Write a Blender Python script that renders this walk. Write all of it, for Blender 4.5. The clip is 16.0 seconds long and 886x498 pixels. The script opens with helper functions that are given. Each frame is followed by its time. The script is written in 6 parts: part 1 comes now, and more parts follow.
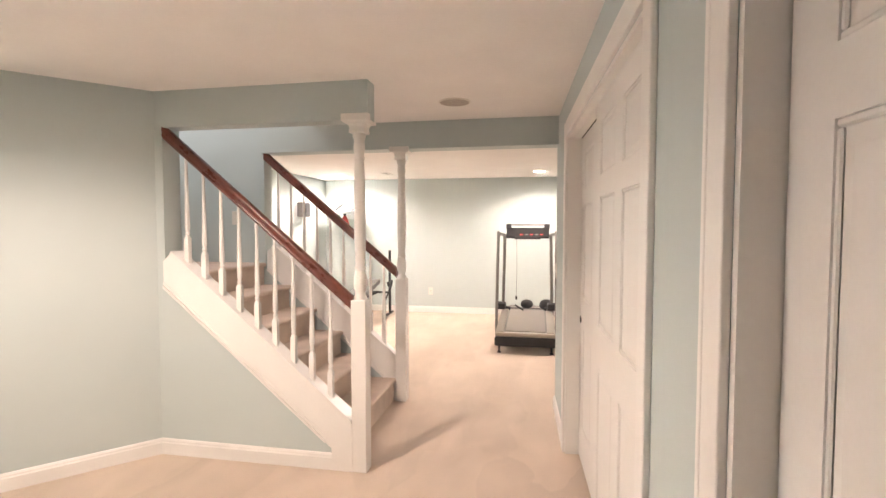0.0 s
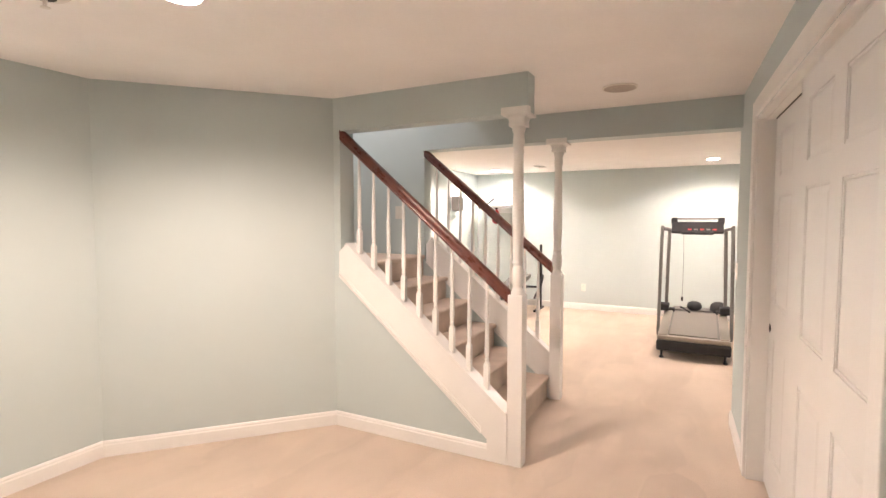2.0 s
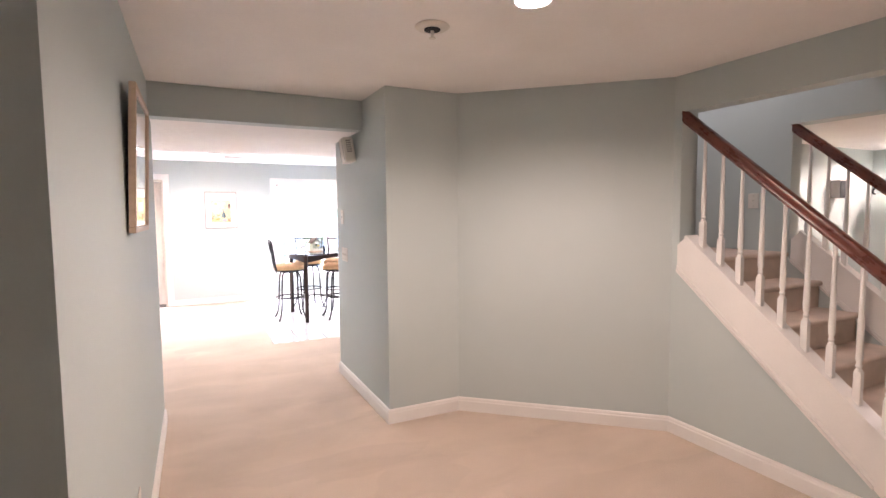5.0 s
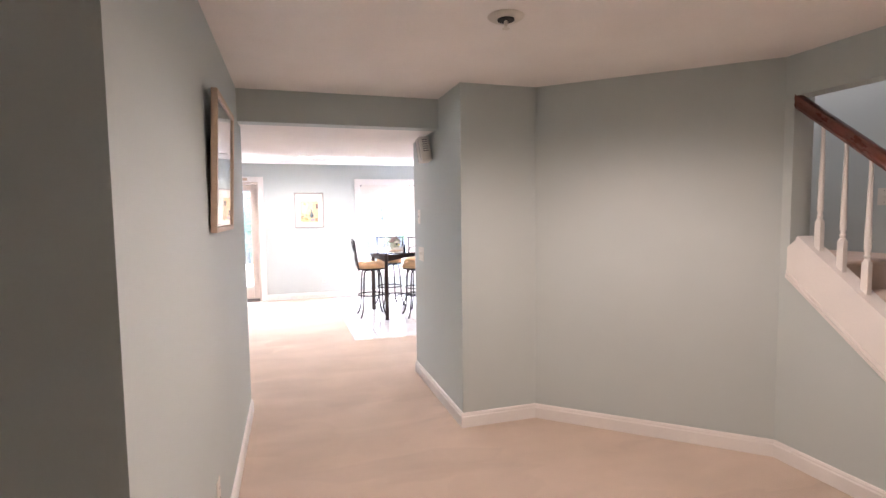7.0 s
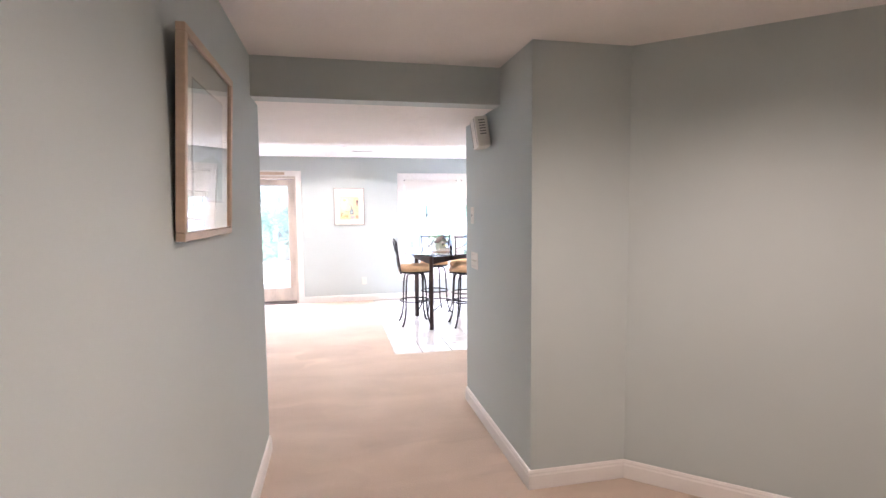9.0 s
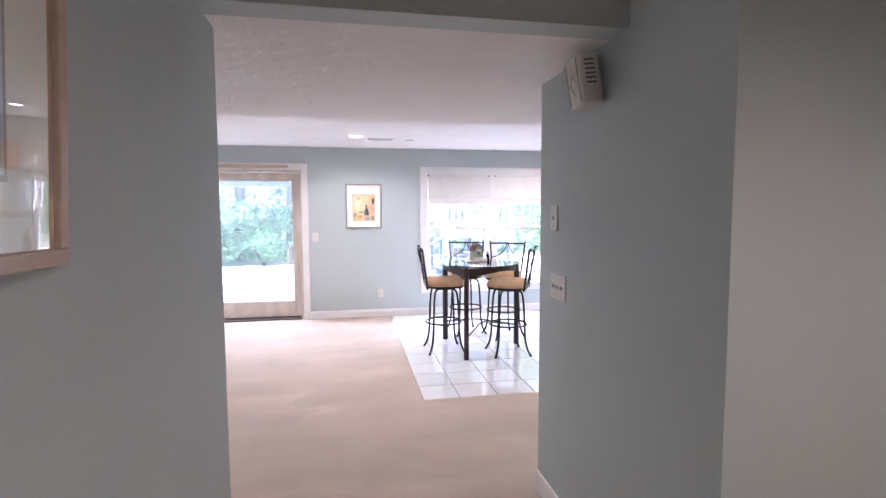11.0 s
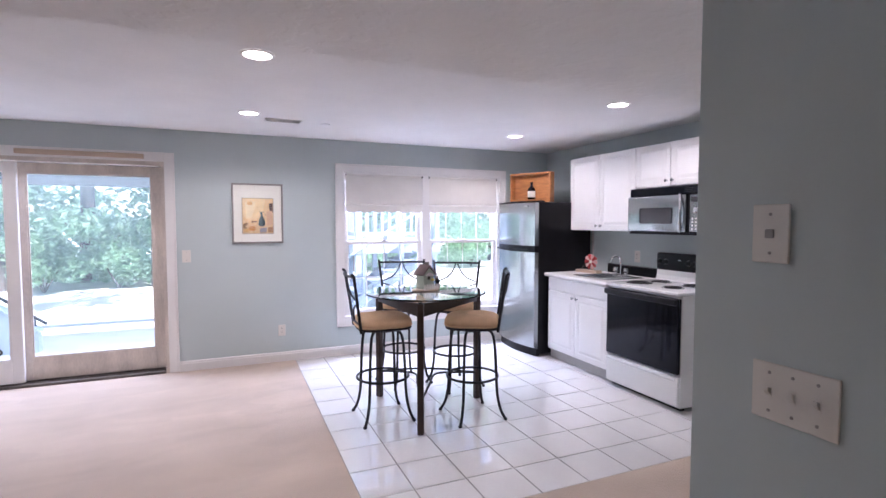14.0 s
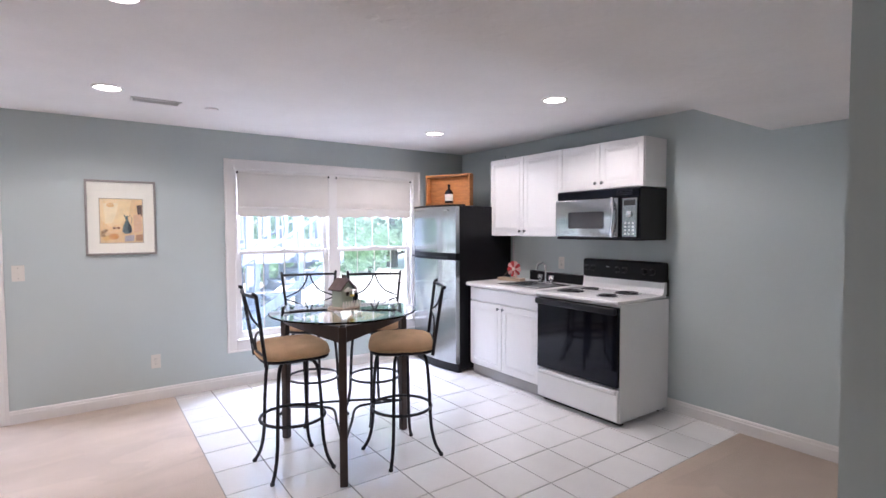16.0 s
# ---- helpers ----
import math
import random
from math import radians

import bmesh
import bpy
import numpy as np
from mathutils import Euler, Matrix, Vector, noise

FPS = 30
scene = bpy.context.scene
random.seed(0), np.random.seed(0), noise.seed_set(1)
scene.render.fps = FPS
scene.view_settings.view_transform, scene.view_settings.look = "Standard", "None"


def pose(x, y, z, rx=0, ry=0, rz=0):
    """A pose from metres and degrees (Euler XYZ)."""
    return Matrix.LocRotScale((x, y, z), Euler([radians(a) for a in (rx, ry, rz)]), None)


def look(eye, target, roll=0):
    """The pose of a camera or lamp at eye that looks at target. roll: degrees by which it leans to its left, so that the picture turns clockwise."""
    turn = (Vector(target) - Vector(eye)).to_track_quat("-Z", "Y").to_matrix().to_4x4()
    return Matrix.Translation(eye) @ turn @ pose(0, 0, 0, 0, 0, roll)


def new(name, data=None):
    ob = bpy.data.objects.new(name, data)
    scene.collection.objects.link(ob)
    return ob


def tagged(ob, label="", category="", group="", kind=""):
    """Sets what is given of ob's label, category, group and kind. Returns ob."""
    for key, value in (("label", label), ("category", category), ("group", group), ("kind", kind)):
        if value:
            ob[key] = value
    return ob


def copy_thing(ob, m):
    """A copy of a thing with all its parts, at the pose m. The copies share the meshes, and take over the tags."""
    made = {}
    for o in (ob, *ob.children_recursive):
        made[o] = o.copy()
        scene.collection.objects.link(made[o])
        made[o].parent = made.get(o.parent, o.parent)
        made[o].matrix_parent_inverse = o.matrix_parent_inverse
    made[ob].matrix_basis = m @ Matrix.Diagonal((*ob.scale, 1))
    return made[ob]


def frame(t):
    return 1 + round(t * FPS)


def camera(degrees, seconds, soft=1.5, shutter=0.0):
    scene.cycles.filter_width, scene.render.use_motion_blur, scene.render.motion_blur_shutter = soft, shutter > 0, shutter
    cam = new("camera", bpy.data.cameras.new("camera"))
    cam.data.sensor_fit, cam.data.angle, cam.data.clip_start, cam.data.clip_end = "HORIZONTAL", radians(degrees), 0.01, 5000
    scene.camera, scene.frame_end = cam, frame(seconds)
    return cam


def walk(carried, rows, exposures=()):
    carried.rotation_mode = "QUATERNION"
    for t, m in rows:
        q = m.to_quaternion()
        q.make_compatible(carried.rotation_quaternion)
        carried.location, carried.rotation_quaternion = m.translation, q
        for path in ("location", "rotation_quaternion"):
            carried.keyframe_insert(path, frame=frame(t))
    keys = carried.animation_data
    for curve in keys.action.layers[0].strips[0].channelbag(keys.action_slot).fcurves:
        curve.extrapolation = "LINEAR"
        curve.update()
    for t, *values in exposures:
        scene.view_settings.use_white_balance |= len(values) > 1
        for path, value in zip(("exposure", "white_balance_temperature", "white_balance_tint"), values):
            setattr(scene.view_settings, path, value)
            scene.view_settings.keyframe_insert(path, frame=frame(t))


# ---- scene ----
cam = camera(83.1, 16.0)
PATH = [
    (0, (-0.073, 0.281, 1.455), (-0.444, 2.244, 1.361), 0.0),
    (0.5, (-0.084, 0.277, 1.451), (-0.535, 2.223, 1.355), 0.0),
    (1, (-0.104, 0.283, 1.459), (-0.683, 2.195, 1.353), 0.1),
    (1.5, (-0.129, 0.293, 1.461), (-0.866, 2.149, 1.347), 0.1),
    (2, (-0.139, 0.285, 1.46), (-1.06, 2.056, 1.34), -0.0),
    (2.5, (-0.154, 0.274, 1.462), (-1.252, 1.941, 1.336), -0.1),
    (3, (-0.158, 0.277, 1.469), (-1.444, 1.803, 1.332), -0.1),
    (3.5, (-0.175, 0.274, 1.454), (-1.631, 1.639, 1.318), -0.3),
    (4, (-0.182, 0.281, 1.454), (-1.777, 1.48, 1.315), -0.3),
    (4.5, (-0.192, 0.277, 1.453), (-1.895, 1.315, 1.309), -0.5),
    (5, (-0.203, 0.284, 1.443), (-1.99, 1.172, 1.301), -0.5),
    (7.5, (-0.322, 0.393, 1.445), (-2.242, 0.934, 1.296), -0.6),
    (8, (-0.513, 0.42, 1.456), (-2.443, 0.919, 1.299), -0.3),
    (8.5, (-0.729, 0.445, 1.457), (-2.669, 0.908, 1.301), -0.2),
    (9, (-1.009, 0.482, 1.456), (-2.959, 0.896, 1.302), -0.5),
    (9.5, (-1.315, 0.504, 1.455), (-3.275, 0.87, 1.296), -0.3),
    (12, (-2.853, 0.464, 1.45), (-4.812, 0.847, 1.317), -0.2),
    (12.5, (-3.12, 0.443, 1.45), (-5.061, 0.906, 1.324), -0.1),
    (13, (-3.384, 0.419, 1.452), (-5.299, 0.983, 1.332), -0.1),
    (13.5, (-3.6, 0.416, 1.444), (-5.481, 1.086, 1.333), 0.0),
    (14, (-3.813, 0.434, 1.441), (-5.651, 1.214, 1.334), -0.0),
    (14.5, (-3.993, 0.438, 1.44), (-5.783, 1.324, 1.339), -0.0),
    (15, (-4.163, 0.452, 1.442), (-5.898, 1.443, 1.345), -0.0),
    (15.5, (-4.296, 0.467, 1.43), (-5.971, 1.558, 1.345), -0.1),
    (16, (-4.384, 0.469, 1.437), (-6.015, 1.624, 1.353), -0.2),
]
EXPOSURES = [(0, 4.1, 6250, 18), (3, 4.0, 6300, 20), (4, 3.74, 6270, 23), (5, 3.4, 6220, 26), (7.5, 3.22, 6120, 26), (9.5, 2.98, 5950, 24), (12, 2.02, 5580, 29), (13, 1.86, 5610, 30), (14.5, 1.78, 5690, 26), (16, 1.8, 5850, 23)]
walk(cam, [(t, look(eye, target, roll)) for t, eye, target, roll in PATH], EXPOSURES)

# ---- sky, sun and lamps ----
SUN_UP, SUN_WAY = 54, 100
world = bpy.data.worlds.new("sky")
scene.world = world
world.use_nodes = True
wt = world.node_tree
sky = wt.nodes.new("ShaderNodeTexSky")
sky.sky_type, sky.sun_disc = "NISHITA", False
sky.sun_elevation, sky.sun_rotation = radians(SUN_UP), radians(SUN_WAY)
wt.links.new(sky.outputs[0], wt.nodes["Background"].inputs[0])
wt.nodes["Background"].inputs[1].default_value = 0.15


def lamp(name, kind, energy, colour, m, **settings):
    data = bpy.data.lights.new(name, kind)
    data.energy, data.color = energy, colour
    if kind == "SUN":
        data.angle = settings["angle"]
    elif kind == "AREA":
        data.shape, data.size, data.size_y = settings.get("shape", "RECTANGLE"), settings["size"], settings.get("size_y", settings["size"])
        data.spread = settings.get("spread", radians(180))
    elif kind == "SPOT":
        data.spot_size, data.spot_blend, data.shadow_soft_size = settings["spot"], settings["blend"], settings["soft"]
    ob = new(name, data)
    ob.matrix_world = m
    return ob


sun_dir = Vector((math.sin(radians(SUN_WAY)) * math.cos(radians(SUN_UP)), math.cos(radians(SUN_WAY)) * math.cos(radians(SUN_UP)), math.sin(radians(SUN_UP))))
lamp("sun", "SUN", 5.0, (1.0, 0.95, 0.87), look(sun_dir * 30, (0, 0, 0)), angle=radians(0.6))
# added area lamps, hidden above window and sliding door, in for the sky's daylight
lamp("window_daylight", "AREA", 90, (0.78, 0.86, 1.0), look((-10.0, 2.5, 2.65), (-8.2, 2.5, 0.5)), size=1.9, size_y=1.0)
lamp("door_daylight", "AREA", 36, (0.78, 0.86, 1.0), look((-10.0, -1.3, 2.65), (-8.2, -1.3, 0.2)), size=2.3, size_y=1.0)

# added fill lamp, for unseen light from the storey above
lamp("stairwell_fill", "AREA", 1.1, (1.0, 0.86, 0.79), look((-2.95, 3.75, 3.27), (-2.9, 3.75, 0)), size=1.0, size_y=0.8)

HALL_CEIL, SOFFIT, KITCHEN_CEIL, GYM_CEIL = 2.285, 2.07, 2.31, 2.23
HALL_CANS = [(-1.87, 1.52, HALL_CEIL, 12.4)]
KITCHEN_CANS = [(-6.62, 0.58, KITCHEN_CEIL, 14), (-8.12, 0.587, KITCHEN_CEIL, 14), (-6.76, 3.09, KITCHEN_CEIL, 14),
                (-8.23, 3.10, KITCHEN_CEIL, 14), (-7.99, -1.42, KITCHEN_CEIL, 14)]
# The pair at y 6.2 is unseen, added behind the soffit as fill.
GYM_CANS = [(-3.1, 7.8, GYM_CEIL, 11), (-0.05, 7.6, GYM_CEIL, 11), (-3.1, 6.2, GYM_CEIL, 17), (-0.05, 6.2, GYM_CEIL, 8)]
for x, y, z, watts in HALL_CANS + KITCHEN_CANS + GYM_CANS:
    edge = 0.64 if z == HALL_CEIL else 0.42
    tone = (1.0, 0.815, 0.64) if z == HALL_CEIL else (1.0, 0.83, 0.68) if z != KITCHEN_CEIL else (1.0, 0.90, 0.78)
    lamp("can_bulb", "SPOT", watts, tone, look((x, y, z - 0.012), (x, y, 0)), spot=radians(160), blend=edge, soft=0.016 if z == HALL_CEIL else 0.05)


# ---- materials ----
def mat(name, colour, rough=0.5, metal=0.0, tint=0.08, scale=6.0, fine=180.0, bump=0.02, coat=0.0, stretch=(1, 1, 1), rand=0.0, spec=0.5):
    """A surface with soft blotches, fine grain and a little relief."""
    m = bpy.data.materials.new(name)
    m.use_nodes = True
    nt = m.node_tree
    b = nt.nodes["Principled BSDF"]
    co = nt.nodes.new("ShaderNodeTexCoord")
    mp = nt.nodes.new("ShaderNodeMapping")
    mp.inputs["Scale"].default_value = stretch
    nt.links.new(co.outputs["Object"], mp.inputs[0])
    big = nt.nodes.new("ShaderNodeTexNoise")
    big.inputs["Scale"].default_value, big.inputs["Detail"].default_value = scale, 4
    small = nt.nodes.new("ShaderNodeTexNoise")
    small.inputs["Scale"].default_value, small.inputs["Detail"].default_value = fine, 3
    for n in (big, small):
        nt.links.new(mp.outputs[0], n.inputs["Vector"])
    add = nt.nodes.new("ShaderNodeMath")
    add.operation = "MULTIPLY_ADD"
    add.inputs[1].default_value = 0.45
    nt.links.new(small.outputs[0], add.inputs[0])
    nt.links.new(big.outputs[0], add.inputs[2])
    ramp = nt.nodes.new("ShaderNodeValToRGB")
    ramp.color_ramp.elements[0].position, ramp.color_ramp.elements[1].position = 0.45, 1.0
    c = Vector(colour)
    ramp.color_ramp.elements[0].color = (*(c * (1 - tint)), 1)
    ramp.color_ramp.elements[1].color = (*[min(v, 1) for v in c * (1 + tint)], 1)
    nt.links.new(add.outputs[0], ramp.inputs[0])
    out = ramp.outputs[0]
    if rand:
        info = nt.nodes.new("ShaderNodeObjectInfo")
        hsv = nt.nodes.new("ShaderNodeHueSaturation")
        rng = nt.nodes.new("ShaderNodeMapRange")
        rng.inputs["To Min"].default_value, rng.inputs["To Max"].default_value = 1 - rand, 1 + rand
        nt.links.new(info.outputs["Random"], rng.inputs[0])
        nt.links.new(rng.outputs[0], hsv.inputs["Value"])
        nt.links.new(out, hsv.inputs["Color"])
        out = hsv.outputs[0]
    nt.links.new(out, b.inputs["Base Color"])
    rr = nt.nodes.new("ShaderNodeMapRange")
    rr.inputs["To Min"].default_value, rr.inputs["To Max"].default_value = max(rough - 0.06, 0.02), min(rough + 0.08, 1)
    nt.links.new(big.outputs[0], rr.inputs[0])
    nt.links.new(rr.outputs[0], b.inputs["Roughness"])
    b.inputs["Metallic"].default_value = metal
    b.inputs["Coat Weight"].default_value = coat
    b.inputs["Specular IOR Level"].default_value = spec
    if bump:
        bp = nt.nodes.new("ShaderNodeBump")
        bp.inputs["Strength"].default_value, bp.inputs["Distance"].default_value = min(1.0, bump * 10), bump * 0.1
        nt.links.new(small.outputs[0], bp.inputs["Height"])
        nt.links.new(bp.outputs[0], b.inputs["Normal"])
    return m


def glass_mat(name, colour, rough=0.0):
    m = bpy.data.materials.new(name)
    m.use_nodes = True
    b = m.node_tree.nodes["Principled BSDF"]
    b.inputs["Base Color"].default_value = (*colour, 1)
    b.inputs["Transmission Weight"].default_value, b.inputs["Roughness"].default_value, b.inputs["IOR"].default_value = 1.0, rough, 1.45
    return m


def glow_mat(name, colour, strength):
    m = bpy.data.materials.new(name)
    m.use_nodes = True
    b = m.node_tree.nodes["Principled BSDF"]
    b.inputs["Base Color"].default_value = (0.8, 0.8, 0.78, 1)
    b.inputs["Emission Color"].default_value, b.inputs["Emission Strength"].default_value = (*colour, 1), strength
    return m


def carpet_mat():
    m = mat("beige_cut_pile_carpet", (0.64, 0.525, 0.425), 0.95, tint=0.08, scale=2.2, fine=420, bump=0.06, spec=0.1)
    nt = m.node_tree
    b = nt.nodes["Principled BSDF"]
    co = nt.nodes.new("ShaderNodeTexCoord")
    turn = nt.nodes.new("ShaderNodeMapping")
    turn.inputs["Rotation"].default_value, turn.inputs["Scale"].default_value = (0, 0, 0.9), (1.0, 0.38, 1.0)
    wave = nt.nodes.new("ShaderNodeTexNoise")
    wave.inputs["Scale"].default_value, wave.inputs["Detail"].default_value, wave.inputs["Distortion"].default_value = 3.0, 2.5, 0.5
    nt.links.new(co.outputs["Object"], turn.inputs[0])
    nt.links.new(turn.outputs[0], wave.inputs["Vector"])
    mix = nt.nodes.new("ShaderNodeMix")
    mix.data_type, mix.blend_type = "RGBA", "MULTIPLY"
    mix.inputs["Factor"].default_value = 1.0
    ramp = nt.nodes.new("ShaderNodeValToRGB")
    ramp.color_ramp.elements[0].color, ramp.color_ramp.elements[1].color = (0.935, 0.925, 0.91, 1), (1.03, 1.025, 1.025, 1)
    ramp.color_ramp.elements[0].position, ramp.color_ramp.elements[1].position = 0.36, 0.62
    nt.links.new(wave.outputs[0], ramp.inputs[0])
    old = b.inputs["Base Color"].links[0].from_socket
    nt.links.new(old, mix.inputs["A"])
    warp = nt.nodes.new("ShaderNodeVectorMath")
    warp.operation = "MULTIPLY_ADD"
    warp.inputs[1].default_value = (0.5, 0.5, 0.0)
    cells = nt.nodes.new("ShaderNodeTexVoronoi")
    cells.inputs["Scale"].default_value = 2.6
    nt.links.new(wave.outputs["Color"], warp.inputs[0])
    nt.links.new(turn.outputs[0], warp.inputs[2])
    nt.links.new(warp.outputs[0], cells.inputs["Vector"])
    nap = nt.nodes.new("ShaderNodeMapRange")
    nap.inputs["To Min"].default_value, nap.inputs["To Max"].default_value = 0.90, 1.03
    nt.links.new(cells.outputs["Color"], nap.inputs[0])
    strokes = nt.nodes.new("ShaderNodeVectorMath")
    strokes.operation = "MULTIPLY"
    nt.links.new(ramp.outputs[0], strokes.inputs[0])
    nt.links.new(nap.outputs[0], strokes.inputs[1])
    nt.links.new(strokes.outputs[0], mix.inputs["B"])
    nt.links.new(mix.outputs["Result"], b.inputs["Base Color"])
    b.inputs["Sheen Weight"].default_value = 0.15
    return m


def ceiling_mat(name, strength):
    m = mat(name, (0.86, 0.84, 0.82), 0.9, tint=0.03, scale=3, fine=60, bump=0.01, spec=0.2)
    nt = m.node_tree
    b = nt.nodes["Principled BSDF"]
    co = nt.nodes.new("ShaderNodeTexCoord")
    n = nt.nodes.new("ShaderNodeTexNoise")
    n.inputs["Scale"].default_value, n.inputs["Detail"].default_value, n.inputs["Distortion"].default_value = 12, 4, 0.3
    nt.links.new(co.outputs["Object"], n.inputs["Vector"])
    r = nt.nodes.new("ShaderNodeValToRGB")
    r.color_ramp.elements[0].position, r.color_ramp.elements[1].position = 0.48, 0.6
    nt.links.new(n.outputs[0], r.inputs[0])
    bp = nt.nodes.new("ShaderNodeBump")
    bp.inputs["Strength"].default_value, bp.inputs["Distance"].default_value = strength, 0.004
    nt.links.new(r.outputs[0], bp.inputs["Height"])
    nt.links.new(bp.outputs[0], b.inputs["Normal"])
    return m


WALL = mat("aqua_grey_wall_paint", (0.513, 0.577, 0.568), 0.62, tint=0.025, scale=1.6, fine=260, bump=0.012, spec=0.3)
TRIM = mat("white_semigloss_trim", (0.80, 0.78, 0.75), 0.35, tint=0.03, scale=5, fine=90, bump=0.006)
DOORW = mat("white_door_paint", (0.78, 0.76, 0.73), 0.4, tint=0.03, scale=4, fine=120, bump=0.008)
CEIL = ceiling_mat("flat_white_ceiling", 0.12)
KNOCK = ceiling_mat("knockdown_ceiling", 0.36)
CARPET = carpet_mat()
STAIRC = mat("taupe_stair_carpet", (0.64, 0.53, 0.445), 0.95, tint=0.12, scale=7, fine=420, bump=0.06, spec=0.1)
MAHOG = mat("mahogany_rail_varnish", (0.13, 0.032, 0.018), 0.28, tint=0.35, scale=14, fine=120, bump=0.005, coat=0.5, stretch=(1, 6, 1))
TILE = mat("white_glazed_floor_tile", (0.85, 0.84, 0.82), 0.09, tint=0.03, scale=5, fine=40, bump=0.004, rand=0.03, coat=0.6)
GROUT = mat("tan_grey_grout", (0.22, 0.20, 0.18), 0.9, tint=0.12, scale=9, fine=300, bump=0.03)
CABW = mat("white_thermofoil", (0.82, 0.81, 0.80), 0.35, tint=0.02, scale=3, fine=60, bump=0.004)
COUNTER = mat("white_laminate_worktop", (0.80, 0.78, 0.76), 0.3, tint=0.04, scale=12, fine=240, bump=0.003)
ENAMEL = mat("white_enamel", (0.82, 0.82, 0.81), 0.22, tint=0.02, scale=3, fine=40, bump=0.003, coat=0.3)
BLACKE = mat("black_textured_enamel", (0.008, 0.008, 0.010), 0.34, tint=0.2, scale=8, fine=500, bump=0.008, spec=0.22)
BLACKG = mat("black_oven_glass", (0.004, 0.005, 0.010), 0.04, tint=0.1, scale=4, fine=60, bump=0.0, spec=0.25)
SMOKED = mat("smoked_microwave_glass", (0.055, 0.055, 0.06), 0.12, tint=0.1, scale=4, fine=200, bump=0.0)
STEEL = mat("brushed_stainless", (0.40, 0.42, 0.43), 0.20, 1.0, tint=0.03, scale=2, fine=140, bump=0.0, stretch=(1, 1, 0.06))
CHROME = mat("chrome", (0.72, 0.72, 0.73), 0.10, 1.0, tint=0.03, scale=10, fine=90, bump=0.0)
IRON = mat("black_wrought_iron", (0.012, 0.012, 0.014), 0.42, 0.3, tint=0.3, scale=20, fine=260, bump=0.01)
BRONZE = mat("dark_bronze_table_base", (0.035, 0.020, 0.015), 0.38, 0.2, tint=0.3, scale=14, fine=220, bump=0.008)
SUEDE = mat("tan_microsuede", (0.60, 0.40, 0.235), 0.9, tint=0.12, scale=11, fine=500, bump=0.03, spec=0.15)
GLASS = glass_mat("clear_pane", (0.97, 1.0, 0.99))
TABLEG = glass_mat("green_edged_table_glass", (0.95, 0.99, 0.975))
TABLEG.node_tree.nodes["Principled BSDF"].inputs["IOR"].default_value = 1.3
def grimy_hazy_glass(name, film):
    """Clear glass under a thin, streaky film of dust that scatters daylight as added haze."""
    m = glass_mat(name, (0.97, 1.0, 0.99))
    nt = m.node_tree
    co, mp, n = nt.nodes.new("ShaderNodeTexCoord"), nt.nodes.new("ShaderNodeMapping"), nt.nodes.new("ShaderNodeTexNoise")
    mp.inputs["Scale"].default_value = (6, 6, 1.3)
    n.inputs["Scale"].default_value, n.inputs["Detail"].default_value = 3.0, 6
    r = nt.nodes.new("ShaderNodeMapRange")
    r.inputs["From Min"].default_value, r.inputs["From Max"].default_value = 0.3, 0.7
    r.inputs["To Min"].default_value, r.inputs["To Max"].default_value = film * 0.75, film * 1.25
    dust, mx = nt.nodes.new("ShaderNodeBsdfTranslucent"), nt.nodes.new("ShaderNodeMixShader")
    dust.inputs[0].default_value = (0.80, 0.95, 0.92, 1)
    nt.links.new(co.outputs["Object"], mp.inputs[0])
    nt.links.new(mp.outputs[0], n.inputs["Vector"])
    nt.links.new(n.outputs[0], r.inputs[0])
    nt.links.new(r.outputs[0], mx.inputs[0])
    nt.links.new(nt.nodes["Principled BSDF"].outputs[0], mx.inputs[1])
    nt.links.new(dust.outputs[0], mx.inputs[2])
    nt.links.new(mx.outputs[0], nt.nodes["Material Output"].inputs[0])
    return m


# Film strength sets how much pale haze is laid over the outdoor view.
DOORGLASS, WINGLASS = grimy_hazy_glass("dusty_hazy_door_glass", 0.052), grimy_hazy_glass("dusty_hazy_window_glass", 0.026)
PLASTIC = mat("ivory_plastic", (0.72, 0.69, 0.63), 0.4, tint=0.02, scale=10, fine=200, bump=0.003)
DARK = mat("dark_slot", (0.02, 0.02, 0.02), 0.6, tint=0.1, scale=20, fine=200, bump=0)
OAK = mat("honey_oak", (0.46, 0.19, 0.06), 0.45, tint=0.25, scale=9, fine=110, bump=0.01, stretch=(1, 1, 5))
BLOND = mat("bleached_wood_frame", (0.55, 0.42, 0.31), 0.45, tint=0.12, scale=9, fine=120, bump=0.008, stretch=(1, 1, 4))
PEWTER = mat("pewter_frame", (0.34, 0.32, 0.30), 0.4, 0.4, tint=0.1, scale=18, fine=160, bump=0.006)
MATBOARD = mat("cream_mat_board", (0.80, 0.77, 0.71), 0.85, tint=0.02, scale=6, fine=300, bump=0.006)
WEATHER = mat("weathered_white_door_frame", (0.60, 0.53, 0.46), 0.6, tint=0.22, scale=7, fine=90, bump=0.014, stretch=(1, 1, 0.3))
SHADE = mat("cream_roman_shade_fabric", (0.78, 0.75, 0.70), 0.9, tint=0.03, scale=8, fine=420, bump=0.02, spec=0.1)
GREYM = mat("grey_powder_coat", (0.16, 0.15, 0.14), 0.45, 0.2, tint=0.1, scale=10, fine=200, bump=0.006)
TMDECK = mat("silver_grey_plastic", (0.19, 0.165, 0.14), 0.35, tint=0.10, scale=8, fine=240, bump=0.008)
TMRAIL = mat("brushed_aluminium_rail", (0.36, 0.32, 0.27), 0.35, 0.6, tint=0.08, scale=8, fine=200, bump=0.004, stretch=(1, 0.1, 1))
